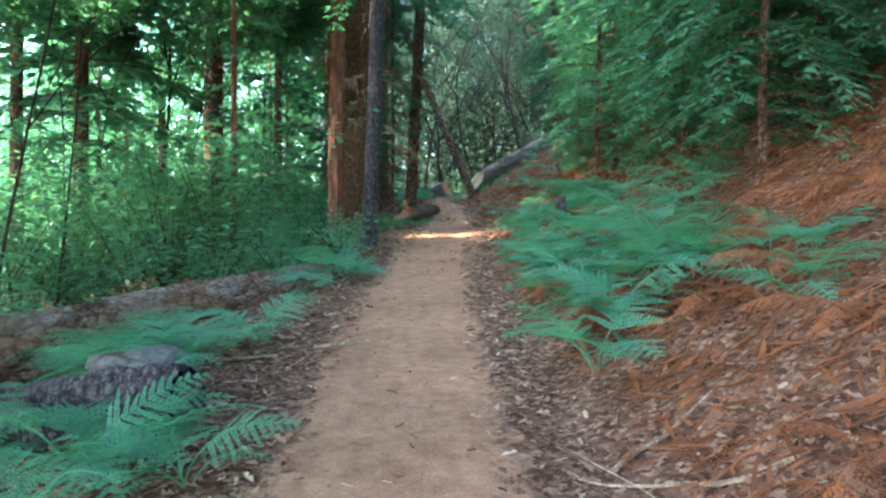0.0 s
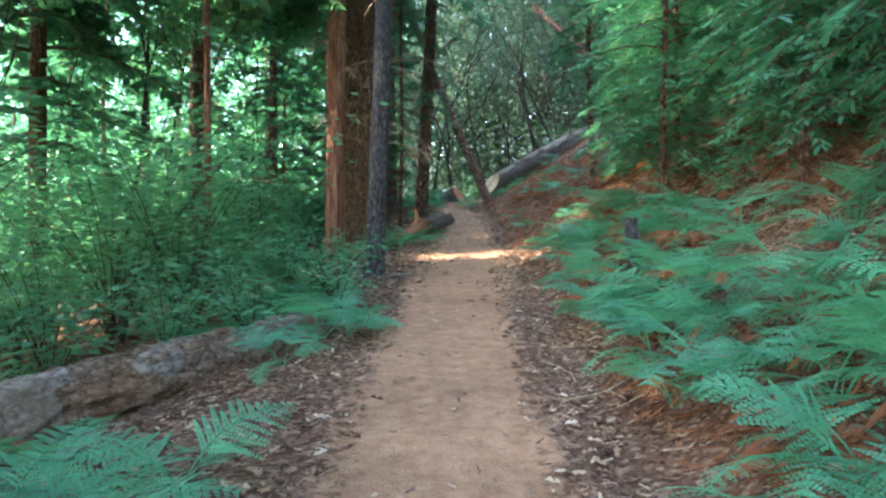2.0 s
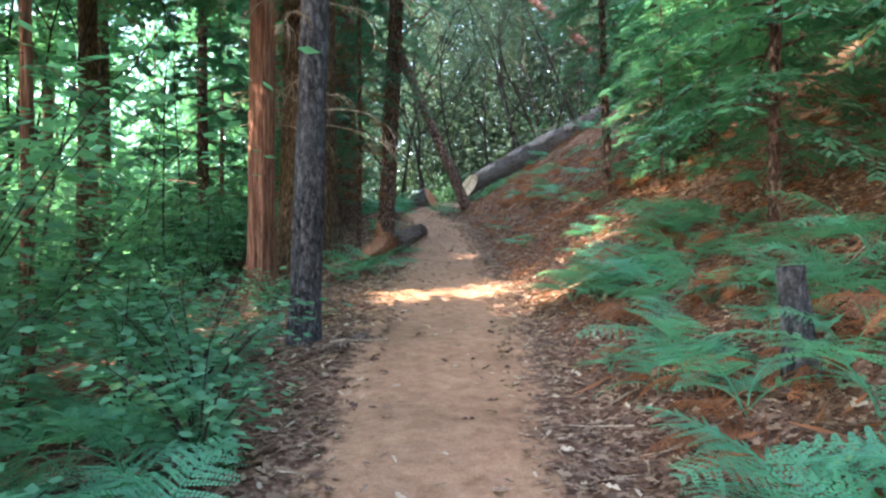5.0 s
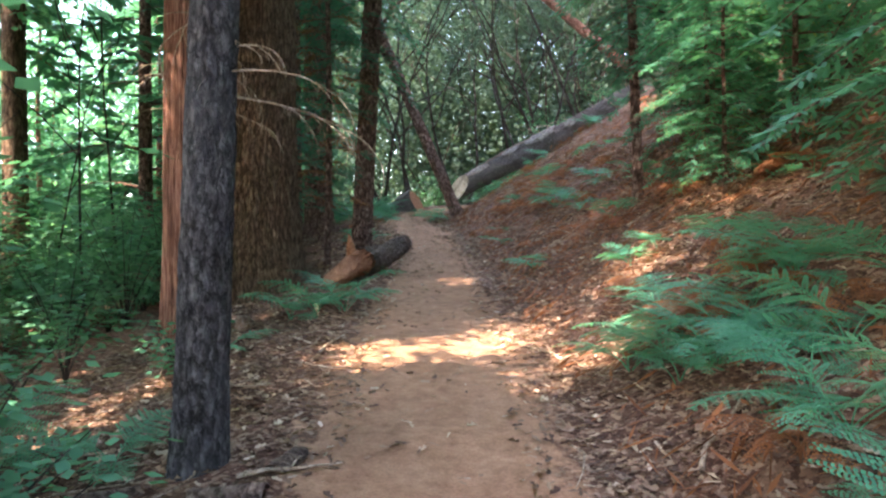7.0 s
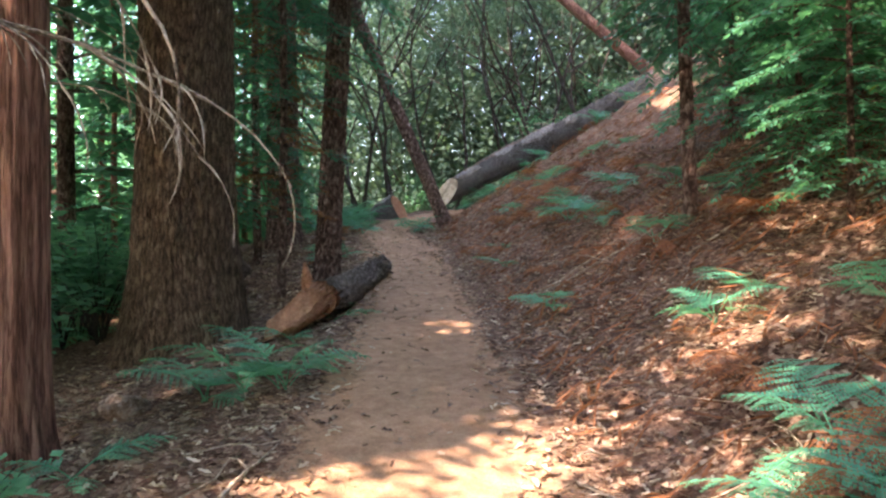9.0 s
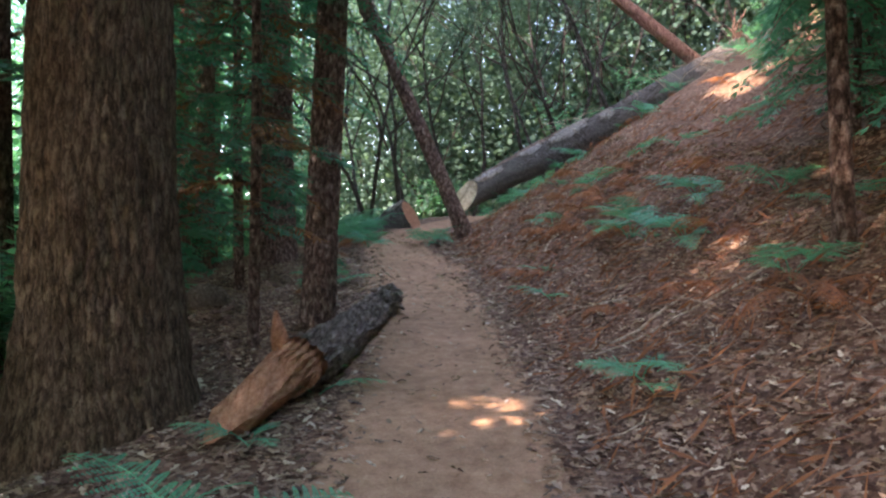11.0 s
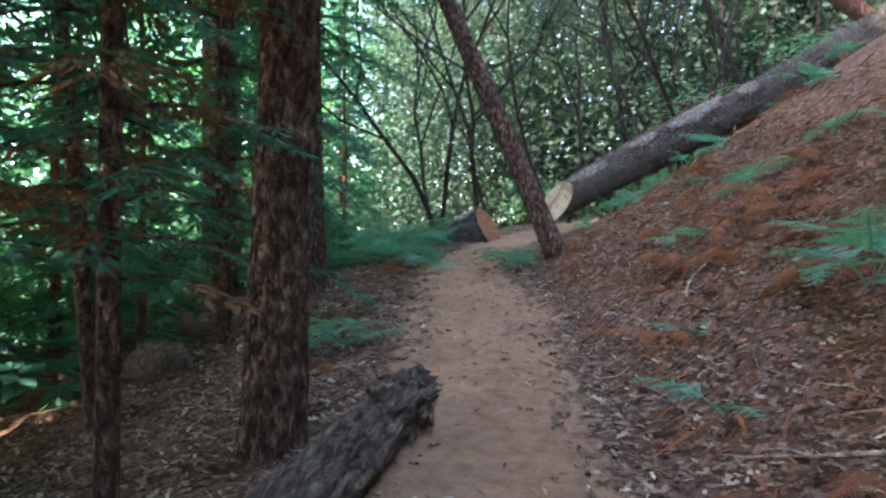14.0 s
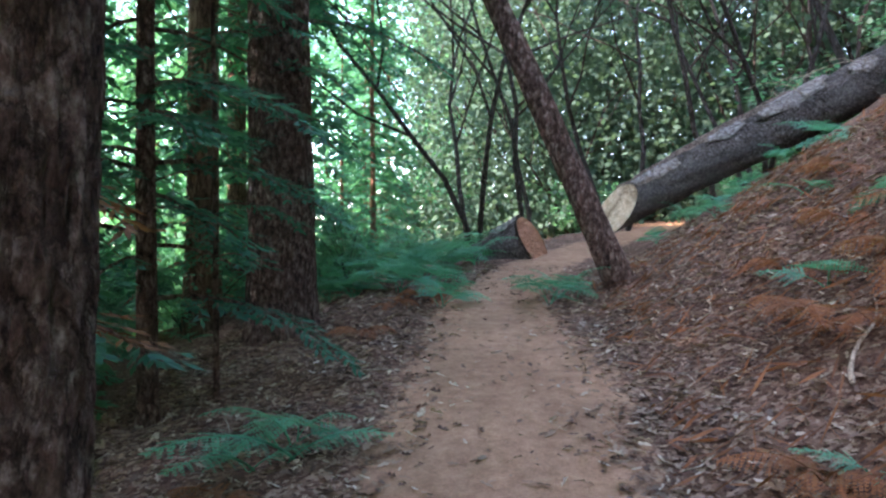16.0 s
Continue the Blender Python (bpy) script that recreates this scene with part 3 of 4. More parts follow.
# added tall trees whose crowns, out of view, keep the sun off the trail and the bank, but for the lit strip
q = random.Random(17)
for y in np.arange(-0.5, 36, 1.3):
    for x in (0.2, 2.2, 3.3, 4.5, -1.2) if y < 28 else (4.5, 8.0):
        spot = (x, y, float(smooth_height(x, y)) + 0.3)
        if min(math.hypot(x - c[0], y - c[1]) for c in LIT) < 1.0 or any(in_the_way(kd, tx, ty, sz, spot, 0.66) for kd, tx, ty, sz in wood):
            continue
        for rise in (10.5, 12.5, 9, 14, 8):
            k = rise / TO_SUN.z
            tx, ty = spot[0] + TO_SUN.x * k + q.uniform(-0.4, 0.4), spot[1] + TO_SUN.y * k + q.uniform(-0.4, 0.4)
            size = q.uniform(0.9, 1.1)
            if tx > -3.8 or any((tx - c) ** 2 + (ty - d) ** 2 < 1.2 for c, d in placed) or any(in_the_way(wood_d, tx, ty, size, p, 1.15) for p in LIT):
                continue
            plant(wood_d, tx, ty, size, q.uniform(0, 360))
            break
scatter(1, 13, (-7.5, -3.2), (6.5, 20), 1.2, [broad_b], (0.8, 1.15), lambda x, y: x < -4.6)
scatter(2, 16, (-15, -5.0), (5, 34), 1.3, [broad_a, broad_b, broad_b, wood_c], (0.5, 0.8), lambda x, y: y < 19 or x < -6)
scatter(3, 12, (-12, -3.6), (24, 44), 2.0, [wood_a, wood_c], (0.5, 0.75), lambda x, y: x < -4.2 or y > 27)
scatter(4, 26, (-36, -15), (14, 56), 3.2, [wood_a, wood_c, wood_c, broad_a], (0.6, 0.95))
scatter(5, 22, (-1, 14), (30, 46), 1.7, [oak_a, oak_b, oak_b], (0.8, 1.2), lambda x, y: x > trail_x(y) + 1.2 or x < trail_x(y) - 2.2)
scatter(6, 30, (7.5, 26), (-6, 44), 2.3, [wood_a, wood_b, oak_a, wood_c], (0.7, 1.1))
scatter(7, 18, (-34, 34), (46, 75), 4.0, [wood_a, wood_b, wood_c], (1.0, 1.5))
scatter(8, 6, (-3, 10), (-26, -6), 3.5, [wood_a, wood_b], (1.0, 1.3), lambda x, y: abs(x) > 2.5)


def far_woods(name, label, mat, a0, a1, near, far, count, seed, tall):
    """Distant foliage: clumps of large leaf shapes between two bearings, in degrees from straight ahead."""
    r = np.random.RandomState(seed)
    P, D, W = [], [], []
    for _ in range(count):
        a, q = radians(r.uniform(a0, a1)), r.uniform(near, far)
        x, y = q * math.sin(a), 14 + q * math.cos(a)
        z = float(smooth_height(x, y)) + tall * r.uniform(0, 1) ** 1.2
        n = 90
        c = np.array([x, y, z]) + r.normal(0, 1, (n, 3)) * np.array([1.1, 1.1, 0.8])
        d = unit(r.normal(0, 1, (n, 3)) * np.array([1, 1, 0.6])) * r.uniform(0.12, 0.28, (n, 1))
        P.append(c), D.append(d), W.append(unit(np.cross(d, r.normal(0, 1, (n, 3)))) * 0.085)
    v, f = blades(np.concatenate(P), np.concatenate(D), np.concatenate(W))
    tagged(new(name, mesh_of(name, v, f, mat)), label, "woods", kind="stuff")


far_woods("far_woods", "dense green foliage of distant woods below the trail", BROAD, -75, -4, 30, 50, 2200, 81, 23)
far_woods("far_woods", "dull grey-green foliage of distant wooded hillside", OAKLEAF, -8, 60, 24, 44, 3600, 82, 15)
far_woods("thicket", "bright green leafy thicket below the trail", BROAD, -84, -20, 16, 28, 480, 84, 8)
far_woods("far_woods", "farthest dull green foliage closing the view", OAKLEAF, -30, 50, 50, 66, 900, 83, 26)


# ---- fallen wood ----
def log_mesh(name, a, b, ra, rb, mat, rough, seed, sides=40, steps=60, freq=(4, 2.0)):
    a, b = np.array(a, float), np.array(b, float)
    pts = [a + (b - a) * t + np.array([0, 0, 0.03 * math.sin(5 * t + seed)]) for t in np.linspace(0, 1, steps)]
    return tube(pts, [ra + (rb - ra) * t for t in np.linspace(0, 1, steps)], sides, 0, rough, seed, freq)


def end_disc(a, direction, r, n=28):
    """A sawn face: rings of quads, slightly uneven."""
    d = unit(np.array(direction, float))
    u = unit(np.cross(d, (0, 0, 1.0)))
    w = np.cross(d, u)
    rings = (0.02, 0.35, 0.7, 0.97)
    v = [np.array(a) + d * (0.012 + 0.006 * noise.noise((q * 9, k, 1))) + (u * math.cos(6.2832 * k / n) + w * math.sin(6.2832 * k / n)) * r * q for q in rings for k in range(n)]
    f = [(i * n + k, i * n + (k + 1) % n, (i + 1) * n + (k + 1) % n, (i + 1) * n + k) for i in range(len(rings) - 1) for k in range(n)]
    return np.array(v), np.array(f)


def thing(name, label, category, x=0, y=0, z=0):
    ob = new(name)
    ob.location = (x, y, z)
    return tagged(ob, label, category)


def fallen(name, label, a, b, ra, rb, mat, rough, seed, cut_a=None, cut_b=None, branches=0, freq=(4, 2.0)):
    log = thing(name, label, "log", *a)
    o = np.array(a, float)
    v, f = log_mesh("trunk", (0, 0, 0), np.array(b) - o, ra, rb, mat, rough, seed, freq=freq)
    body = part("trunk", mesh_of("trunk", v, f, mat, True), log)
    d = np.array(b, float) - o
    if cut_a:
        part("sawn_end", mesh_of("sawn_end", *end_disc((0, 0, 0), -d, ra * 1.0), cut_a), log, "pale sawn end grain")
    if cut_b:
        part("sawn_end", mesh_of("sawn_end", *end_disc(d, d, rb * 1.0), cut_b), log, "pale sawn end grain")
    g = random.Random(seed)
    for _ in range(branches):
        t = g.uniform(0.35, 1.0)
        part("broken_branch", dead_branch_mesh(g, d * t + np.array([0, -0.1, ra * 0.7]), g.uniform(0.6, 1.4), 0.5), log, "bare bleached broken branch")
    return log


big = fallen("fallen_tree", "huge fallen grey trunk lying up the slope with a sawn end", (1.75, 28.2, 4.50), (8.1, 28.0, 7.78), 0.27, 0.38, BARK_LOG, 0.022, 3, branches=12)
def slanted_end(parent, axis, r, slant, tilt, bark):
    """The log's end at its origin: a bark sleeve up to a slanting saw cut, and the pale face."""
    ax = unit(np.array(axis, float))
    c = unit(np.array(tilt, float) - ax * np.dot(tilt, ax))
    w = np.cross(ax, c)
    n = 40
    ring = [(c * math.cos(6.2832 * k / n) + w * math.sin(6.2832 * k / n)) for k in range(n)]
    a = [q * (r + 0.02) + ax * 0.05 for q in ring]
    b = [q * (r + 0.015) - ax * slant * (1 - np.dot(q, c)) for q in ring]
    f = [(k, (k + 1) % n, n + (k + 1) % n, n + k) for k in range(n)]
    part("bark_sleeve", mesh_of("bark_sleeve", np.array(a + b), np.array(f), bark, True), parent)
    v = [q * (r + 0.015) * s - ax * slant * (1 - np.dot(q, c) * s) - ax * 0.004 for s in (1.0, 0.6, 0.25, 0.01) for q in ring]
    f = [(i * n + k, i * n + (k + 1) % n, (i + 1) * n + (k + 1) % n, (i + 1) * n + k) for i in range(3) for k in range(n)]
    part("sawn_end", mesh_of("sawn_end", np.array(v), np.array(f), CUTWOOD), parent, "pale slanting sawn face")


slanted_end(big, (6.35, -0.2, 3.3), 0.27, 0.40, (-0.15, -0.8, 0.6), BARK_LOG)
gb2 = random.Random(91)
bd = np.array([6.35, -0.2, 3.3])
bu = unit(np.cross(bd, np.cross((0, 0, 1.0), bd)))
bs = unit(np.cross(bd, bu))


def patches(log, axis, ra, rb, spots, mat, label, name, lift=0.042, wide=0.16):
    """Thin curved plates on a log: from t0 to t1 along its axis, turned by an angle from its top towards +bs."""
    axis = np.array(axis, float)
    up = unit(np.cross(axis, np.cross((0, 0, 1.0), axis)))
    side = unit(np.cross(axis, up))
    for t0, t1, off in spots:
        rr = ra + (rb - ra) * (t0 + t1) / 2
        vv = []
        for i in range(9):
            t = t0 + (t1 - t0) * i / 8
            for k in range(7):
                a = off + (k - 3) * wide * (1 - 0.5 * abs(i - 4) / 4) + gb2.uniform(-0.05, 0.05)
                vv.append(axis * (t + gb2.uniform(-0.004, 0.004)) + (up * math.cos(a) + side * math.sin(a)) * (rr + lift + gb2.uniform(0, 0.014) - 0.03 * (abs(k - 3) == 3)))
        ff = [(i * 7 + k, i * 7 + k + 1, i * 7 + k + 8, i * 7 + k + 7) for i in range(8) for k in range(6)]
        part(name, mesh_of(name, np.array(vv), np.array(ff), mat, True), log, label)


patches(big, bd, 0.27, 0.38, ((0.27, 0.40, 0.75), (0.30, 0.42, 0.3), (0.0, 0.10, 0.7), (0.17, 0.24, 0.5), (0.45, 0.5, 0.9)), BLEACHED, "pale bare wood where bark has fallen off", "bare_wood")
for k in range(16):
    a = 0.39 * k
    p = bd * gb2.uniform(0.95, 1.0) + (bu * math.cos(a) + bs * math.sin(a)) * 0.25
    pts = [p]
    d = unit(bd) * 0.5 + (bu * math.cos(a) + bs * math.sin(a))
    for i in range(5):
        d = unit(d + np.array([gb2.uniform(-0.5, 0.5), gb2.uniform(-0.5, 0.5), gb2.uniform(-0.4, 0.4)]))
        pts.append(pts[-1] + d * gb2.uniform(0.12, 0.22))
    part("root", mesh_of("root", *tube(pts, [0.07, 0.055, 0.04, 0.03, 0.02, 0.008], 6), BARK_BROWN, True), big, "torn dark root")
for k, (x, y) in enumerate([(5.2, 27.2), (5.9, 27.0), (6.5, 26.6), (5.6, 26.3), (4.7, 27.4), (7.0, 27.1), (7.4, 26.4), (6.2, 27.4)]):
    dead = thing("dead_branch", "bleached bare dead branch lying on the slope", "branch", x, y, height(x, y) + 0.05)
    me = dead_branch_mesh(random.Random(200 + k), np.zeros(3), 1.5, 0.25)
    part("twigwork", me, dead)
    dead.matrix_basis = pose(x, y, height(x, y) + 0.06, 0, 0, 60 * k) @ Matrix.Scale(1.25, 4)
fallen("fallen_tree_stub", "broken weathered trunk piece behind the sawn log", (1.62, 29.2, 4.60), (4.4, 29.5, 6.1), 0.19, 0.22, ROT, 0.03, 5)
cut = fallen("cut_log", "sawn log end lying in ferns beside the trail", (0.16, 28.0, 3.88), (-1.9, 28.9, 2.75), 0.40, 0.36, BARK_LOG, 0.02, 4, cut_a=SPLINTER)
peel = fallen("bark_log", "decaying log with peeling pale bark beside the trail", (-1.5, 8.35, 1.08), (-3.65, 5.2, 0.64), 0.20, 0.25, WEATHERED, 0.035, 6, freq=(3, 2.5))
patches(cut, (-2.06, 0.9, -1.13), 0.40, 0.36, ((0.0, 0.2, -0.25),), BLEACHED, "pale slanting chainsaw cut", "bare_wood", 0.035, 0.2)
patches(peel, (-2.15, -3.15, -0.44), 0.20, 0.25, ((0.02, 0.16, -0.2), (0.10, 0.24, -0.9), (0.30, 0.42, 0.1), (0.36, 0.46, -0.7), (0.56, 0.72, -0.3), (0.60, 0.70, -1.1), (0.80, 0.97, -0.5)), BLEACHED, "cracked pale grey bark plate", "bark_plate", 0.05, 0.2)
fallen("leaning_dead_trunk", "bare reddish dead trunk propped against the fallen tree", (7.3, 28.9, 7.7), (3.2, 30.3, 11.9), 0.17, 0.11, BARK_RED, 0.006, 8)
stand(conifer("leaning_oak_tree", 23, 7, 0.075, 4, 1.2, 8, BARK_OAK, OAKLEAF, "thin dark crooked trunk leaning above the fallen tree", (-0.45, 0.0), 0.1, 10, 24, 0, leaf=0.12), 5.9, 30.4)

# the rotten log along the trail edge, with a torn orange end
rot = fallen("rotten_log", "dark rotten log with a torn orange splintered end", (-0.80, 17.0, 2.36), (-0.22, 19.8, 2.61), 0.17, 0.115, ROT, 0.028, 9, freq=(3, 3.0))
g = random.Random(5)
core_path = [np.array([-0.30 * t - 0.05 * t * t, 0.22 - 1.05 * t, 0.03 - 0.13 * t - 0.10 * t * t]) for t in np.linspace(0, 1, 26)]
core_v, core_f = tube(core_path, [0.15 * (1 - 0.15 * t) if t < 0.8 else 0.15 * (0.88 - 3.6 * (t - 0.8)) for t in np.linspace(0, 1, 26)], 30, 0, 0.014, 4.0, (5, 0.9))
for k in range(len(core_v)):
    t = (k // 30) / 25
    edge = core_path[k // 30]
    lid = edge[2] + 0.15 - 0.20 * t + 0.05 * noise.noise((core_v[k][0] * 9, t * 2, 3))
    if core_v[k][2] > lid:
        core_v[k][2] = lid + 0.012 * noise.noise((core_v[k][0] * 40, core_v[k][1] * 5, 0))
part("torn_core", mesh_of("torn_core", core_v, core_f, SPLINTER, True), rot, "torn orange heartwood")
spl = [tube([np.array([-0.10, 0.16, 0.02]), np.array([-0.13, 0.06, 0.20]), np.array([-0.15, 0.03, 0.38])], [0.085, 0.055, 0.008], 8, 0, 0.006, 2, (3, 9))]
for k in range(18):
    a = 6.283 * k / 18
    p = np.array([0.155 * math.cos(a), 0.10, 0.02 + 0.155 * math.sin(a)])
    ln = g.uniform(0.12, 0.38)
    spl.append(tube([p + np.array([0.02, 0.1, 0]), p, p * 0.95 + np.array([-0.25 * ln, -ln, -0.16 * ln])], [0.02, 0.03, 0.005], 6))
part("broken_face", mesh_of("broken_face", *end_disc((0, 0.02, 0), (-0.6, -2.9, -0.3), 0.165), SPLINTER), rot, "raw broken orange wood")
part("broken_face", mesh_of("broken_face", *end_disc((0.58, 2.78, 0.25), (0.6, 2.9, 0.3), 0.11), WEATHERED), rot, "weathered ragged end")
for k in range(26):
    a = g.uniform(0, 6.283)
    p = np.array([0.57 + 0.105 * math.cos(a), 2.66, 0.24 + 0.105 * math.sin(a)])
    q = p + np.array([g.uniform(-0.03, 0.08), g.uniform(0.10, 0.30), g.uniform(-0.03, 0.03)])
    part("splinter", mesh_of("splinter", *tube([p - (q - p) * g.uniform(0.5, 2.5), p, q], [0.018, 0.022, 0.004], 5), WEATHERED), rot, "weathered pale splinter")
for v, f in spl:
    part("splinter", mesh_of("splinter", v, f, SPLINTER), rot, "torn orange splintered wood")


def boulder(name, label, x, y, size, seed, mat, squash=(1, 1, 0.7), sink=0.2):
    bm = bmesh.new()
    bmesh.ops.create_icosphere(bm, subdivisions=4, radius=1.0)
    for v in bm.verts:
        q = 1 + 0.28 * noise.noise(v.co * 1.1 + Vector((seed, 0, 0))) + 0.10 * noise.noise(v.co * 3.1 + Vector((0, seed, 0))) + 0.03 * noise.noise(v.co * 9)
        v.co = Vector((v.co.x * squash[0], v.co.y * squash[1], v.co.z * squash[2])) * q * size
    me = bpy.data.meshes.new(name)
    bm.to_mesh(me)
    bm.free()
    me.materials.append(mat)
    me.polygons.foreach_set("use_smooth", np.ones(len(me.polygons), dtype=bool))
    ob = new(name, me)
    ob.location = (x, y, height(x, y) + size * squash[2] * (1 - sink * 2))
    return tagged(ob, label, "rock")


fallen("weathered_log", "short hollow grey log with a dark decayed end among ferns", (-1.36, 3.62, 0.66), (-2.9, 3.9, 0.42), 0.17, 0.22, BARK_GREY, 0.03, 13, cut_a=ROT, freq=(3, 2.5))
boulder("boulder", "smooth grey boulder half hidden among ferns", -1.95, 4.45, 0.30, 3, STONE, (1.2, 1.0, 0.6), 0.32)
# these two are lumps of old wood, built with the boulder shape
boulder("rock", "weathered brown stump-like lump of wood below the trail", -2.6, 21.3, 0.22, 8, ROT, (1.3, 1, 0.8))
boulder("rock", "small weathered log piece in the leaf litter", -1.95, 15.1, 0.12, 12, WEATHERED, (1.4, 1, 0.8))
snag = thing("snag", "pale broken grey stump on the ferny slope", "stump", 1.62, 9.0, height(1.62, 9.0))
part("trunk", trunk_mesh("trunk", 0.55, 0.085, BARK_GREY, (-0.12, 0.0), 0, 16, 24, 0.012, 0.4, 4, (3, 3), 0.35)[0], snag)


# ---- ferns ----
def frond_meshes(seed, mat, L=0.9, pairs=16, start_up=72, end_up=-25, bare=0.32, curl=0.0):
    """A bracken frond that rises, then arches along +x: the mesh of its stalk and that of its lobed leaflets."""
    r = random.Random(seed)
    pts = [np.zeros(3)]
    for i in range(12):
        e = radians(start_up + (end_up - start_up) * ((i + 0.5) / 12) ** 0.8)
        pts.append(pts[-1] + np.array([math.cos(e), 0.06 * math.sin(i * 0.5 + seed), math.sin(e)]) * L / 12)
    rib = tube(pts, [0.006 * (1 - 0.8 * i / 12) + 0.001 for i in range(13)], 4)
    Ps, Ds, Ws = [], [], []
    for k in range(pairs):
        t = bare + (0.98 - bare) * k / (pairs - 1)
        i = min(11, int(t * 12))
        q = t * 12 - i
        p = pts[i] * (1 - q) + pts[i + 1] * q
        d = unit(pts[i + 1] - pts[i])
        ln = L * 0.36 * (1 - ((t - bare) / (1.03 - bare))) ** 0.8 * r.uniform(0.85, 1.1) + 0.015
        for side in (-1, 1):
            s = unit(np.array([0.45 * d[0], side, 0.45 * d[2] + r.uniform(-0.22, 0.10) - curl]))
            n = np.cross(d, s)
            m = max(4, int(ln / 0.024))
            for j in range(m):
                u = (j + 0.4) / m
                b = p + s * ln * u + np.array([0, 0, -0.12 * ln * u * u])
                lobe = 0.029 * L * (1 - u) ** 0.6 * (0.55 + 0.45 * ln / (L * 0.36)) + 0.005
                for e in (-1, 1):
                    dd = unit(s * 0.55 + d * e + np.array([0, 0, r.uniform(-0.2, 0.12)])) * lobe
                    Ps.append(b), Ds.append(dd), Ws.append(unit(np.cross(dd, n)) * max(0.0045, ln / m * 0.52))
    return mesh_of("stalk", *rib, mat, True), mesh_of("frond", *blades(Ps, Ds, Ws), mat)


FRONDS = [frond_meshes(s, FERN, L, 12, u, e) for s, L, u, e in ((1, 0.95, 74, -28), (2, 0.78, 60, -35), (3, 1.08, 68, -15), (6, 0.7, 45, -20))]
FRONDS_RUST = [frond_meshes(s, RUST, L, 12, u, e, 0.3, 0.3) for s, L, u, e in ((4, 0.7, 72, -60), (5, 0.8, 62, -35))]


def fern(seed, fronds, meshes, label, lift=(-28, 6), name="fern"):
    r = random.Random(seed)
    ob = new(name)
    for k in range(fronds):
        a = 360 * k / fronds + r.uniform(-35, 35)
        m = pose(0.03 * math.cos(a), 0.03 * math.sin(a), 0, 0, 0, a) @ pose(0, 0, 0, r.uniform(-20, 20), r.uniform(*lift), 0) @ Matrix.Scale(r.uniform(0.7, 1.1), 4)
        stalk, blade = meshes[r.randrange(len(meshes))]
        part("stalk", stalk, part("frond", blade, ob, m=m))
    return tagged(ob, label, "fern", "ferns")


fern_a = fern(1, 6, FRONDS[:3], "spreading green fern with arching feathery fronds")
fern_b = fern(2, 5, FRONDS, "green bracken fern with broad flat fronds", (-18, 14))
fern_c = fern(3, 7, FRONDS[:3], "lush green fern with layered fronds", (-25, 12))
fern_s = fern(4, 3, FRONDS[3:], "small green fern in the leaf litter", (-15, 15))
fern_r = fern(5, 6, FRONDS_RUST, "withered rust-brown fern with drooping fronds", (-10, 25), "dead_fern")
KIN = {"a": fern_a, "b": fern_b, "c": fern_c, "s": fern_s, "r": fern_r}
first_used = set()
frng = random.Random(21)


def put_fern(kind, x, y, size=1.0, turn=None):
    ob = KIN[kind]
    turn = frng.uniform(0, 360) if turn is None else turn
    if kind in first_used:
        return another(ob, x, y, turn, size, 0.01)
    first_used.add(kind)
    ob.matrix_basis = pose(x, y, height(x, y) - 0.01, 0, 0, turn) @ Matrix.Scale(size, 4)
    return ob


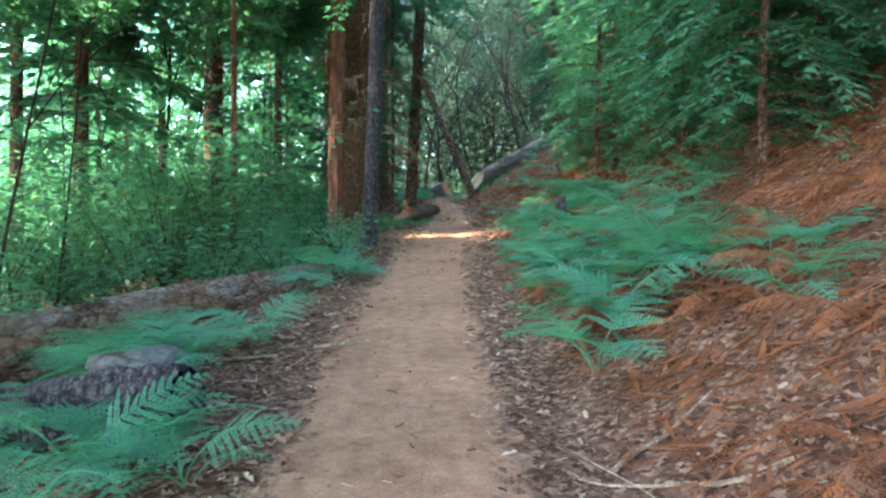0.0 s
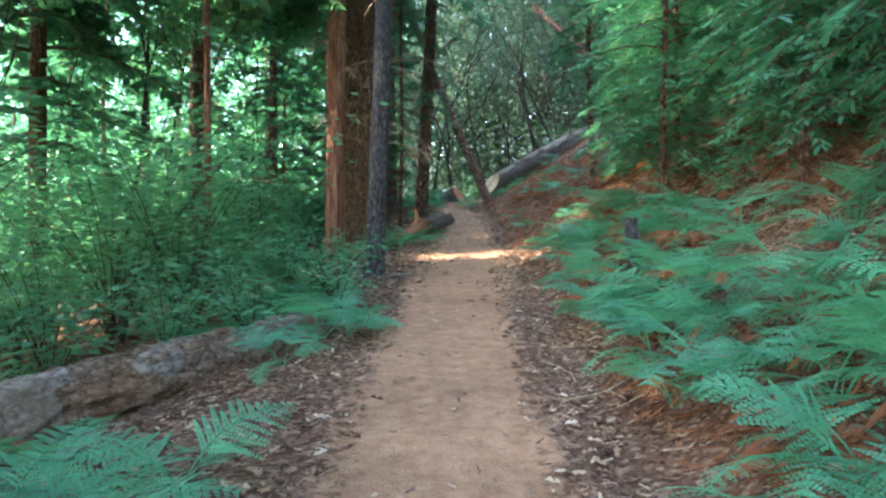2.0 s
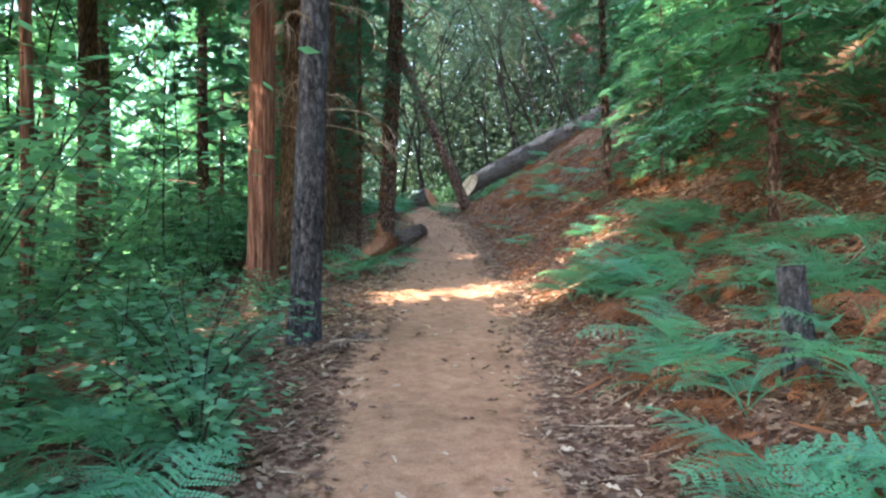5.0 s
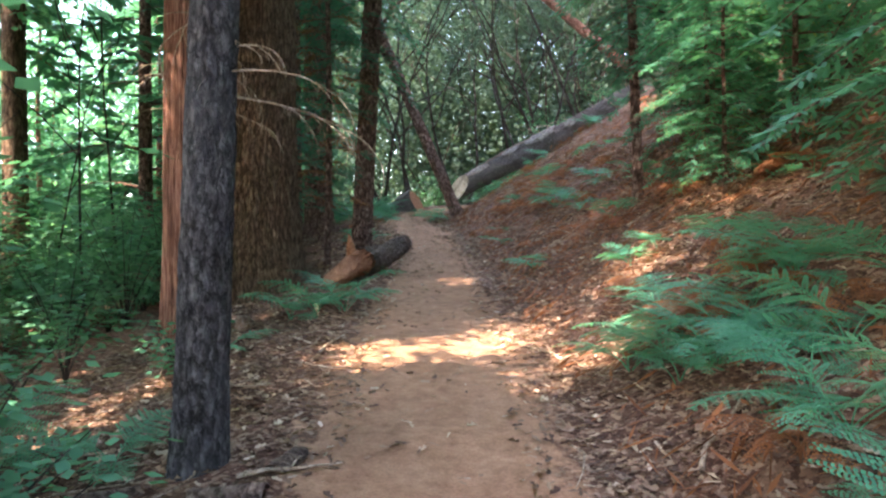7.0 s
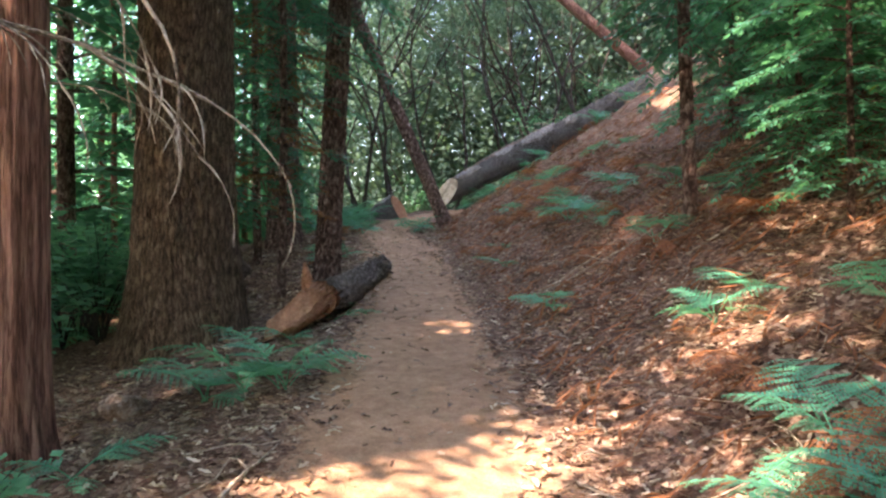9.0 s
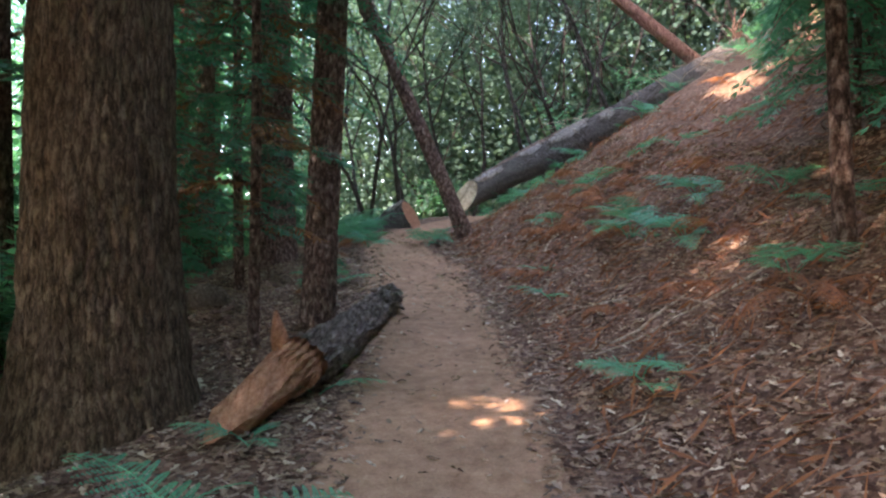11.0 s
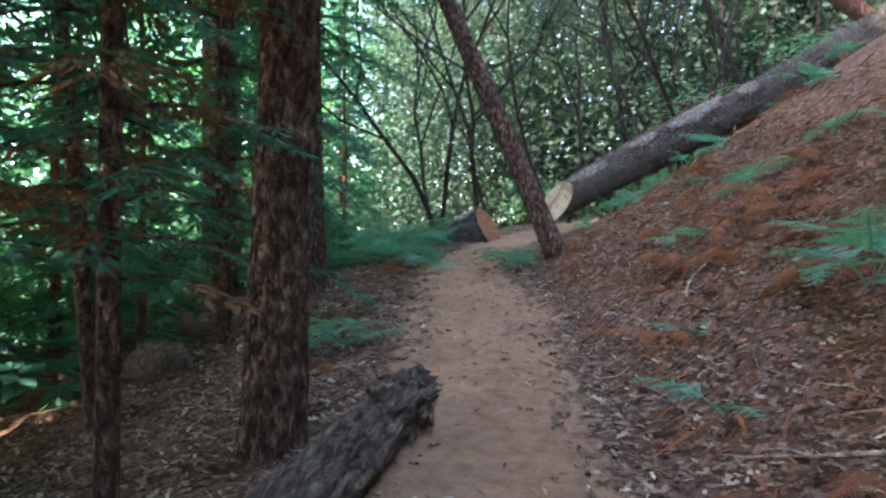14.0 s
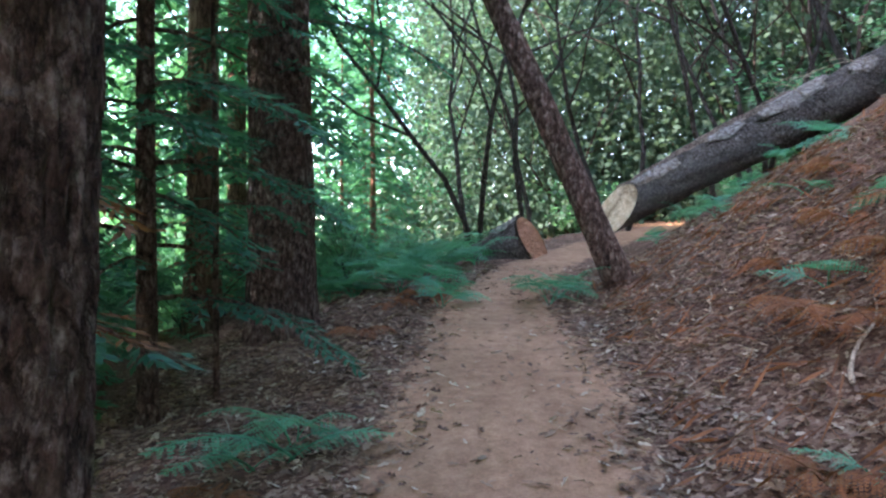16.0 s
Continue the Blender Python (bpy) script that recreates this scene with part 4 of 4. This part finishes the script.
for kind, x, y, s in [
        ("c", 0.95, 4.2, 0.9), ("a", 1.25, 4.7, 1.0), ("b", 1.5, 5.3, 1.0), ("c", 1.2, 5.9, 0.9), ("a", 1.75, 5.0, 0.9), ("b", 1.1, 6.7, 0.9), ("c", 1.5, 7.3, 1.0),
        ("a", 1.05, 7.7, 0.8), ("c", 1.9, 6.4, 1.1), ("b", 1.55, 8.3, 0.9), ("a", 1.25, 9.9, 0.9), ("c", 1.5, 10.6, 0.8), ("b", 1.0, 10.2, 0.6), ("a", 1.7, 11.6, 0.9),
        ("b", 1.65, 12.8, 0.9), ("c", 1.45, 12.3, 0.8), ("a", 1.9, 11.2, 0.9), ("b", 2.2, 12.2, 1.0), ("c", 2.4, 9.6, 1.0), ("b", 2.3, 8.1, 1.0), ("a", 2.6, 7.0, 1.0),
        ("a", 1.98, 14.5, 0.55), ("s", 2.25, 14.6, 0.8), ("b", 2.4, 13.4, 0.8), ("s", 1.44, 16.7, 0.75), ("s", 1.4, 16.45, 0.7), ("b", 2.55, 18.7, 0.75), ("b", 2.5, 16.8, 0.6),
        ("s", 1.43, 19.3, 0.7), ("s", 1.6, 20.6, 0.6), ("s", 2.6, 20.4, 0.8), ("b", 3.1, 19.6, 0.8), ("s", 2.2, 22.6, 0.8), ("b", 2.9, 23.0, 0.8),
        ("a", -1.15, 15.1, 0.75), ("c", -0.85, 15.0, 0.75), ("b", -1.4, 15.05, 0.7), ("s", -0.72, 17.1, 0.9), ("s", -1.75, 13.9, 0.7), ("s", -0.95, 16.2, 0.6),
        ("c", -1.35, 8.1, 0.85), ("a", -1.15, 8.15, 0.75), ("b", -1.5, 7.3, 0.7), ("a", -1.45, 5.3, 0.75), ("b", -1.6, 4.9, 0.7), ("a", -1.1, 2.95, 0.65), ("b", -1.45, 3.1, 0.8),
        ("c", -1.75, 9.1, 0.9), ("b", -1.45, 9.2, 0.8), ("a", -2.2, 5.6, 0.8), ("c", -2.3, 4.6, 0.9), ("b", -2.0, 3.6, 0.8), ("a", -1.75, 11.65, 0.6), ("b", -2.0, 10.6, 0.8),
        ("s", -0.93, 21.1, 1.0), ("b", -1.0, 21.3, 0.6), ("s", -1.1, 21.0, 0.7), ("b", 0.40, 24.75, 0.75), ("c", 0.5, 25.0, 0.6), ("b", -0.9, 25.3, 0.8), ("c", -1.1, 26.0, 0.8), ("a", -1.3, 25.4, 0.8),
        ("a", -0.6, 27.3, 0.8), ("c", -1.0, 27.9, 0.9), ("a", 1.8, 27.0, 0.45), ("c", 2.3, 27.3, 0.5), ("b", 2.9, 27.2, 0.55), ("a", 3.4, 26.9, 0.6), ("c", 2.4, 26.4, 0.5), ("a", -0.9, 26.6, 1.1), ("c", -1.6, 26.4, 1.1), ("b", -1.4, 27.2, 1.1), ("c", -2.2, 27.0, 1.2), ("a", -0.7, 24.6, 0.7), ("a", -1.9, 25.6, 1.0)]:
    put_fern(kind, x, y, s * (1.05 if y < 9 else 0.95 if y < 13.5 else 1.1))
for x, y, s in [(1.95, 22.0, 0.75), (2.1, 21.7, 0.6), (2.5, 22.15, 0.8), (2.3, 20.1, 0.7), (2.65, 20.9, 0.6), (1.45, 20.7, 0.5), (2.1, 23.1, 0.6), (2.4, 12.9, 0.8), (1.9, 10.2, 0.6), (1.15, 10.1, 0.5),
                (2.2, 5.4, 0.8), (1.8, 13.6, 0.7), (3.0, 15.6, 0.8), (2.8, 4.4, 0.8), (1.9, 3.0, 0.7), (2.6, 3.4, 0.8), (1.5, 2.4, 0.6), (-0.9, 24.9, 0.6), (-1.2, 24.6, 0.5), (2.2, 17.9, 0.6), (1.25, 25.9, 0.5), (3.2, 21.8, 0.7), (2.75, 21.6, 0.8), (2.9, 22.4, 0.8), (2.2, 21.2, 0.6), (2.6, 23.3, 0.7), (3.4, 22.9, 0.8), (3.0, 24.4, 0.7), (-1.0, 20.6, 0.5), (-1.25, 23.6, 0.5), (1.7, 18.3, 0.5)]:
    put_fern("r", x, y, s * 1.05)
for _ in range(84):
    y = frng.uniform(3.6, 12.8)
    x = float(trail_x(y)) + frng.uniform(1.25, 2.6)
    put_fern(frng.choice("abbccrr"), x, y, frng.uniform(0.5, 0.85))
for _ in range(110):
    x, y = frng.uniform(2.2, 7.5), frng.uniform(5, 28)
    if (y > 15 and frng.random() < 0.45) or (y < 7 and x < 3.6):
        continue
    put_fern(frng.choice("abcssrr"), x, y, frng.uniform(0.5, 0.95))
for _ in range(60):
    y = frng.uniform(2.0, 11.0)
    x = float(trail_x(y)) - frng.uniform(1.35, 2.8)
    if 5.4 < y < 8.2 and x > -2.6:
        continue
    put_fern(frng.choice("abbc"), x, y, frng.uniform(0.5, 0.85))
for _ in range(60):
    x, y = frng.uniform(-6.5, -1.7), frng.uniform(1, 32)
    if 12.5 < y < 24 and x > -3:
        continue
    put_fern(frng.choice("abcs"), x, y, frng.uniform(0.6, 1.0))


# ---- shrubs of the downhill side ----
def shrub(seed, label, stems=7, leaves=420, tall=1.1, leaf=0.085, width=0.032, mat=BROAD):
    r = random.Random(seed)
    ob = new("shrub")
    pieces, P, D, W = [], [], [], []
    for s in range(stems):
        a = r.uniform(0, 6.28)
        out = np.array([math.cos(a), math.sin(a), 0])
        hgt = tall * r.uniform(0.6, 1.1)
        w = hgt * r.uniform(0.25, 0.65)
        pts = [out * w * t ** 1.5 + np.array([0, 0, hgt * (t - 0.15 * t * t) - 0.03]) for t in np.linspace(0, 1, 7)]
        pieces.append(tube(pts, [0.009 * (1 - 0.75 * i / 6) for i in range(7)], 5))
        for k in range(leaves // stems):
            t = r.uniform(0.25, 1.0) ** 0.7
            i = min(5, int(t * 6))
            p = pts[i] + (pts[i + 1] - pts[i]) * (t * 6 - i)
            b = r.uniform(0, 6.28)
            d = np.array([math.cos(b), math.sin(b), r.uniform(-0.45, 0.25)])
            off = r.uniform(0, 0.28) * tall
            q = p + d * np.array([1, 1, 0.4]) * off
            dd = unit(d) * leaf * r.uniform(0.6, 1.25)
            n = unit(np.cross(dd, np.array([r.uniform(-0.4, 0.4), r.uniform(-0.4, 0.4), 1.0])))
            P.append(q), D.append(dd), W.append(n * width * r.uniform(0.7, 1.2))
    tagged(part("stemwork", mesh_of("stemwork", *joined(pieces), BARK_OAK, True), ob), kind="stuff")
    tagged(part("foliage", mesh_of("foliage", *blades(P, D, W), mat), ob), kind="stuff")
    return tagged(ob, label, "shrub", "shrubs")


shrub_a = shrub(61, "leafy green shrub with thin brown stems")
shrub_b = shrub(62, "tall leafy shrub with broad green leaves", 9, 640, 1.7, 0.11, 0.042)
shrub_c = shrub(63, "low green shrub with rounded leaves", 8, 380, 0.6, 0.065, 0.028)
shrub_d = shrub(64, "tall slender shrub thick with green leaves", 9, 900, 2.9, 0.12, 0.046)
stand(shrub_d, -4.2, 10.2, 0.02)
stand(shrub_a, -1.55, 9.6, 0.02)
stand(shrub_b, -3.0, 9.6, 0.02)
stand(shrub_c, -1.9, 13.2, 0.02)
srng = random.Random(33)
for x, y, k, s in [(-1.75, 10.2, "a", 0.9), (-1.35, 9.0, "c", 1.2), (-2.1, 9.9, "a", 1.0), (-2.3, 8.8, "a", 0.9), (-1.9, 8.0, "c", 1.2), (-2.6, 7.9, "a", 0.9), (-2.9, 11.8, "a", 1.0)]:
    another({"a": shrub_a, "b": shrub_b, "c": shrub_c}[k], x, y, srng.uniform(0, 360), s, 0.02)
n_sh = 0
while n_sh < 190:
    x, y = srng.uniform(-11, -2.3), srng.uniform(2, 34)
    if (13 < y < 19 and x > -3.1) or (19 <= y < 26 and x > -3.6) or (y < 8 and x > -3.4):
        continue
    another(srng.choice([shrub_a, shrub_b, shrub_b, shrub_c]), x, y, srng.uniform(0, 360), srng.uniform(0.7, 1.2), 0.02)
    n_sh += 1
n_sh = 0
while n_sh < 34:
    x, y = srng.uniform(-9, -3.1), srng.uniform(7, 27)
    if (12.5 < y < 27 and x > -5.8) or (x > -3.6 and y < 9):
        continue
    another(shrub_d, x, y, srng.uniform(0, 360), srng.uniform(0.8, 1.25), 0.02)
    n_sh += 1
for _ in range(40):
    x, y = srng.uniform(0, 13), srng.uniform(30, 44)
    if abs(x - trail_x(y)) > 1.0:
        another(srng.choice([shrub_a, shrub_b]), x, y, srng.uniform(0, 360), srng.uniform(0.8, 1.3), 0.02)


# ---- fallen leaves and twigs ----
def litter(name, count, xr, yr, keep, seed, size, label):
    r = np.random.RandomState(seed)
    V, F, o = [], [], 0
    while o < count:
        x, y = r.uniform(*xr), r.uniform(*yr)
        d = x - float(trail_x(y))
        if r.uniform() > keep(d, y):
            continue
        z = height(x, y) + r.uniform(0.004, 0.025)
        s = size * r.uniform(0.5, 1.3)
        a = r.uniform(0, 6.283)
        u = np.array([math.cos(a), math.sin(a), r.uniform(-0.4, 0.4)]) * s
        w = np.array([-math.sin(a), math.cos(a), r.uniform(-0.5, 0.5)]) * s * r.uniform(0.3, 0.55)
        up = np.array([0, 0, s * r.uniform(-0.1, 0.4)])
        c = np.array([x, y, z])
        V += [c - u, c - u * 0.3 + w + up, c + u * 0.15 + w * 0.45, c + u * 0.5 + w * 0.8 + up, c + u, c + u * 0.5 - w * 0.8 + up, c + u * 0.15 - w * 0.45, c - u * 0.3 - w + up]
        b = o * 8
        F += [(b, b + 1, b + 2, b + 6), (b, b + 6, b + 7, b), (b + 2, b + 3, b + 4, b + 6), (b + 4, b + 5, b + 6, b + 4)]
        o += 1
    F = [f if len(set(f)) == 4 else tuple(dict.fromkeys(f)) for f in F]
    me = mesh_of(name, [tuple(v) for v in V], F, LITTER)
    return tagged(new(name, me), label, "leaf litter", kind="stuff")


litter("leaf_litter", 58000, (-3.2, 4.0), (0.5, 27), lambda d, y: (0.05 if abs(d) < 0.45 else (0.5 if abs(d) < 0.75 else 1.0)) * (1 if d > 0 or y > 12 else 0.7) * (0.2 if d > 0.9 and y < 6 else 1), 5, 0.034, "dry brown fallen oak leaves covering the forest floor")
litter("trail_leaves", 2400, (-1.0, 1.2), (0.5, 27), lambda d, y: (0.15 if y < 12 else (0.45 if y < 17 else 1.0)) * (1.0 if abs(d) > 0.3 else 0.5), 6, 0.028, "scattered dry leaves trodden into the dirt trail")
trng = random.Random(71)
twigs = []
for _ in range(420):
    x, y = trng.uniform(-3.0, 5.0), trng.uniform(0.5, 27)
    if abs(x - float(trail_x(y))) < 0.7:
        continue
    a, ln = trng.uniform(0, 6.28), trng.uniform(0.12, 0.6)
    pts = [(x + math.cos(a) * ln * t + 0.05 * math.sin(4 * t), y + math.sin(a) * ln * t, height(x + math.cos(a) * ln * t, y + math.sin(a) * ln * t) + 0.02 + 0.04 * trng.random()) for t in (0, 0.35, 0.7, 1)]
    twigs.append(tube(pts, [0.006, 0.005, 0.004, 0.002], 4))
tagged(new("fallen_twigs", mesh_of("fallen_twigs", *joined(twigs), TWIG, True)), "thin dry twigs strewn over the forest floor", "twigs", kind="stuff")

# dry bracken stalks matted over the uphill bank
drng = random.Random(77)
Pd, Dd, Wd = [], [], []
while len(Pd) < 22000:
    x, y = drng.uniform(0.9, 5.0), drng.uniform(0.8, 26)
    d = x - float(trail_x(y))
    if d < 0.85 or (y > 6.5 and drng.random() < 0.72):
        continue
    z = height(x, y)
    for _ in range(3):
        a, ln = drng.uniform(0, 6.28), drng.uniform(0.05, 0.28)
        dd = np.array([math.cos(a), math.sin(a), drng.uniform(-0.15, 0.55) + 0.5 * math.cos(a)]) * ln
        Pd.append(np.array([x + drng.uniform(-0.1, 0.1), y + drng.uniform(-0.1, 0.1), z + drng.uniform(0.01, 0.06)]))
        Dd.append(dd)
        Wd.append(unit(np.cross(dd, (drng.uniform(-1, 1), drng.uniform(-1, 1), 1))) * drng.uniform(0.004, 0.013))
tagged(new("dry_bracken", mesh_of("dry_bracken", *blades(Pd, Dd, Wd), RUST)), "matted rust-brown dry bracken on the bank", "dry bracken", kind="stuff")

# single fallen sticks and bark pieces beside the trail
for k, (x, y, ln, turn) in enumerate([(1.05, 10.9, 0.7, 60), (-1.0, 11.15, 0.5, 20), (1.3, 12.6, 0.9, 35), (0.95, 13.0, 0.5, 110), (1.5, 17.6, 1.0, 25), (1.9, 18.4, 0.8, 150), (-0.9, 13.4, 0.6, 80),
                                      (-1.3, 20.2, 0.7, 40), (2.4, 15.9, 1.3, 10), (2.9, 17.2, 1.6, 200), (1.8, 21.3, 0.8, 70), (0.75, 3.0, 0.6, 30), (1.4, 2.6, 0.9, 160), (-0.95, 5.0, 0.4, 10)]):
    q = random.Random(300 + k)
    stick = thing("fallen_branch", "dry grey fallen branch lying in the leaf litter", "branch", x, y, height(x, y))
    pts, p, a = [], np.zeros(3), radians(turn)
    for i in range(9):
        pts.append(np.array([p[0], p[1], height(x + p[0], y + p[1]) - height(x, y) + 0.025]))
        a += q.uniform(-0.3, 0.3)
        p = p + np.array([math.cos(a), math.sin(a), 0]) * ln / 8
    part("stem", mesh_of("stem", *tube(pts, [0.014 * (1 - 0.7 * i / 8) for i in range(9)], 6), TWIG, True), stick)
    mid = pts[4]
    b = a + 0.9
    tip = mid + np.array([math.cos(b), math.sin(b), 0.12]) * ln * 0.3
    part("side_twig", mesh_of("side_twig", *tube([mid, mid * 0.5 + tip * 0.5 + np.array([0, 0, 0.02]), tip], [0.007, 0.005, 0.002], 5), TWIG, True), stick)
for k, (x, y, size) in enumerate([(-1.0, 11.0, 0.16), (-0.8, 11.35, 0.12), (-0.52, 20.3, 0.07), (-1.6, 11.2, 0.14), (-1.5, 15.3, 0.10)]):
    q = random.Random(400 + k)
    vv = [(size * (i / 5 - 0.5) * 2 + q.uniform(-0.01, 0.01), size * 0.4 * (j / 3 - 0.5) * 2 + q.uniform(-0.012, 0.012), lift + 0.25 * size * (1 - ((j - 1.5) / 1.5) ** 2) + q.uniform(-0.004, 0.004))
          for lift in (0.0, 0.018) for i in range(6) for j in range(4)]
    ff = []
    for i in range(5):
        for j in range(3):
            a = i * 4 + j
            ff += [(a, a + 1, a + 5, a + 4), (24 + a, 24 + a + 4, 24 + a + 5, 24 + a + 1)]
    for i in range(5):
        ff += [(i * 4, i * 4 + 4, 24 + i * 4 + 4, 24 + i * 4), (i * 4 + 3, 24 + i * 4 + 3, 24 + i * 4 + 7, i * 4 + 7)]
    for j in range(3):
        ff += [(j, 24 + j, 24 + j + 1, j + 1), (20 + j, 21 + j, 45 + j, 44 + j)]
    chip = new("bark_piece", mesh_of("bark_piece", np.array(vv), np.array(ff), ROT))
    chip.matrix_basis = pose(x, y, height(x, y) + 0.003, 4, -3, 70 * k)
    tagged(chip, "curled piece of brown bark on the ground", "bark")
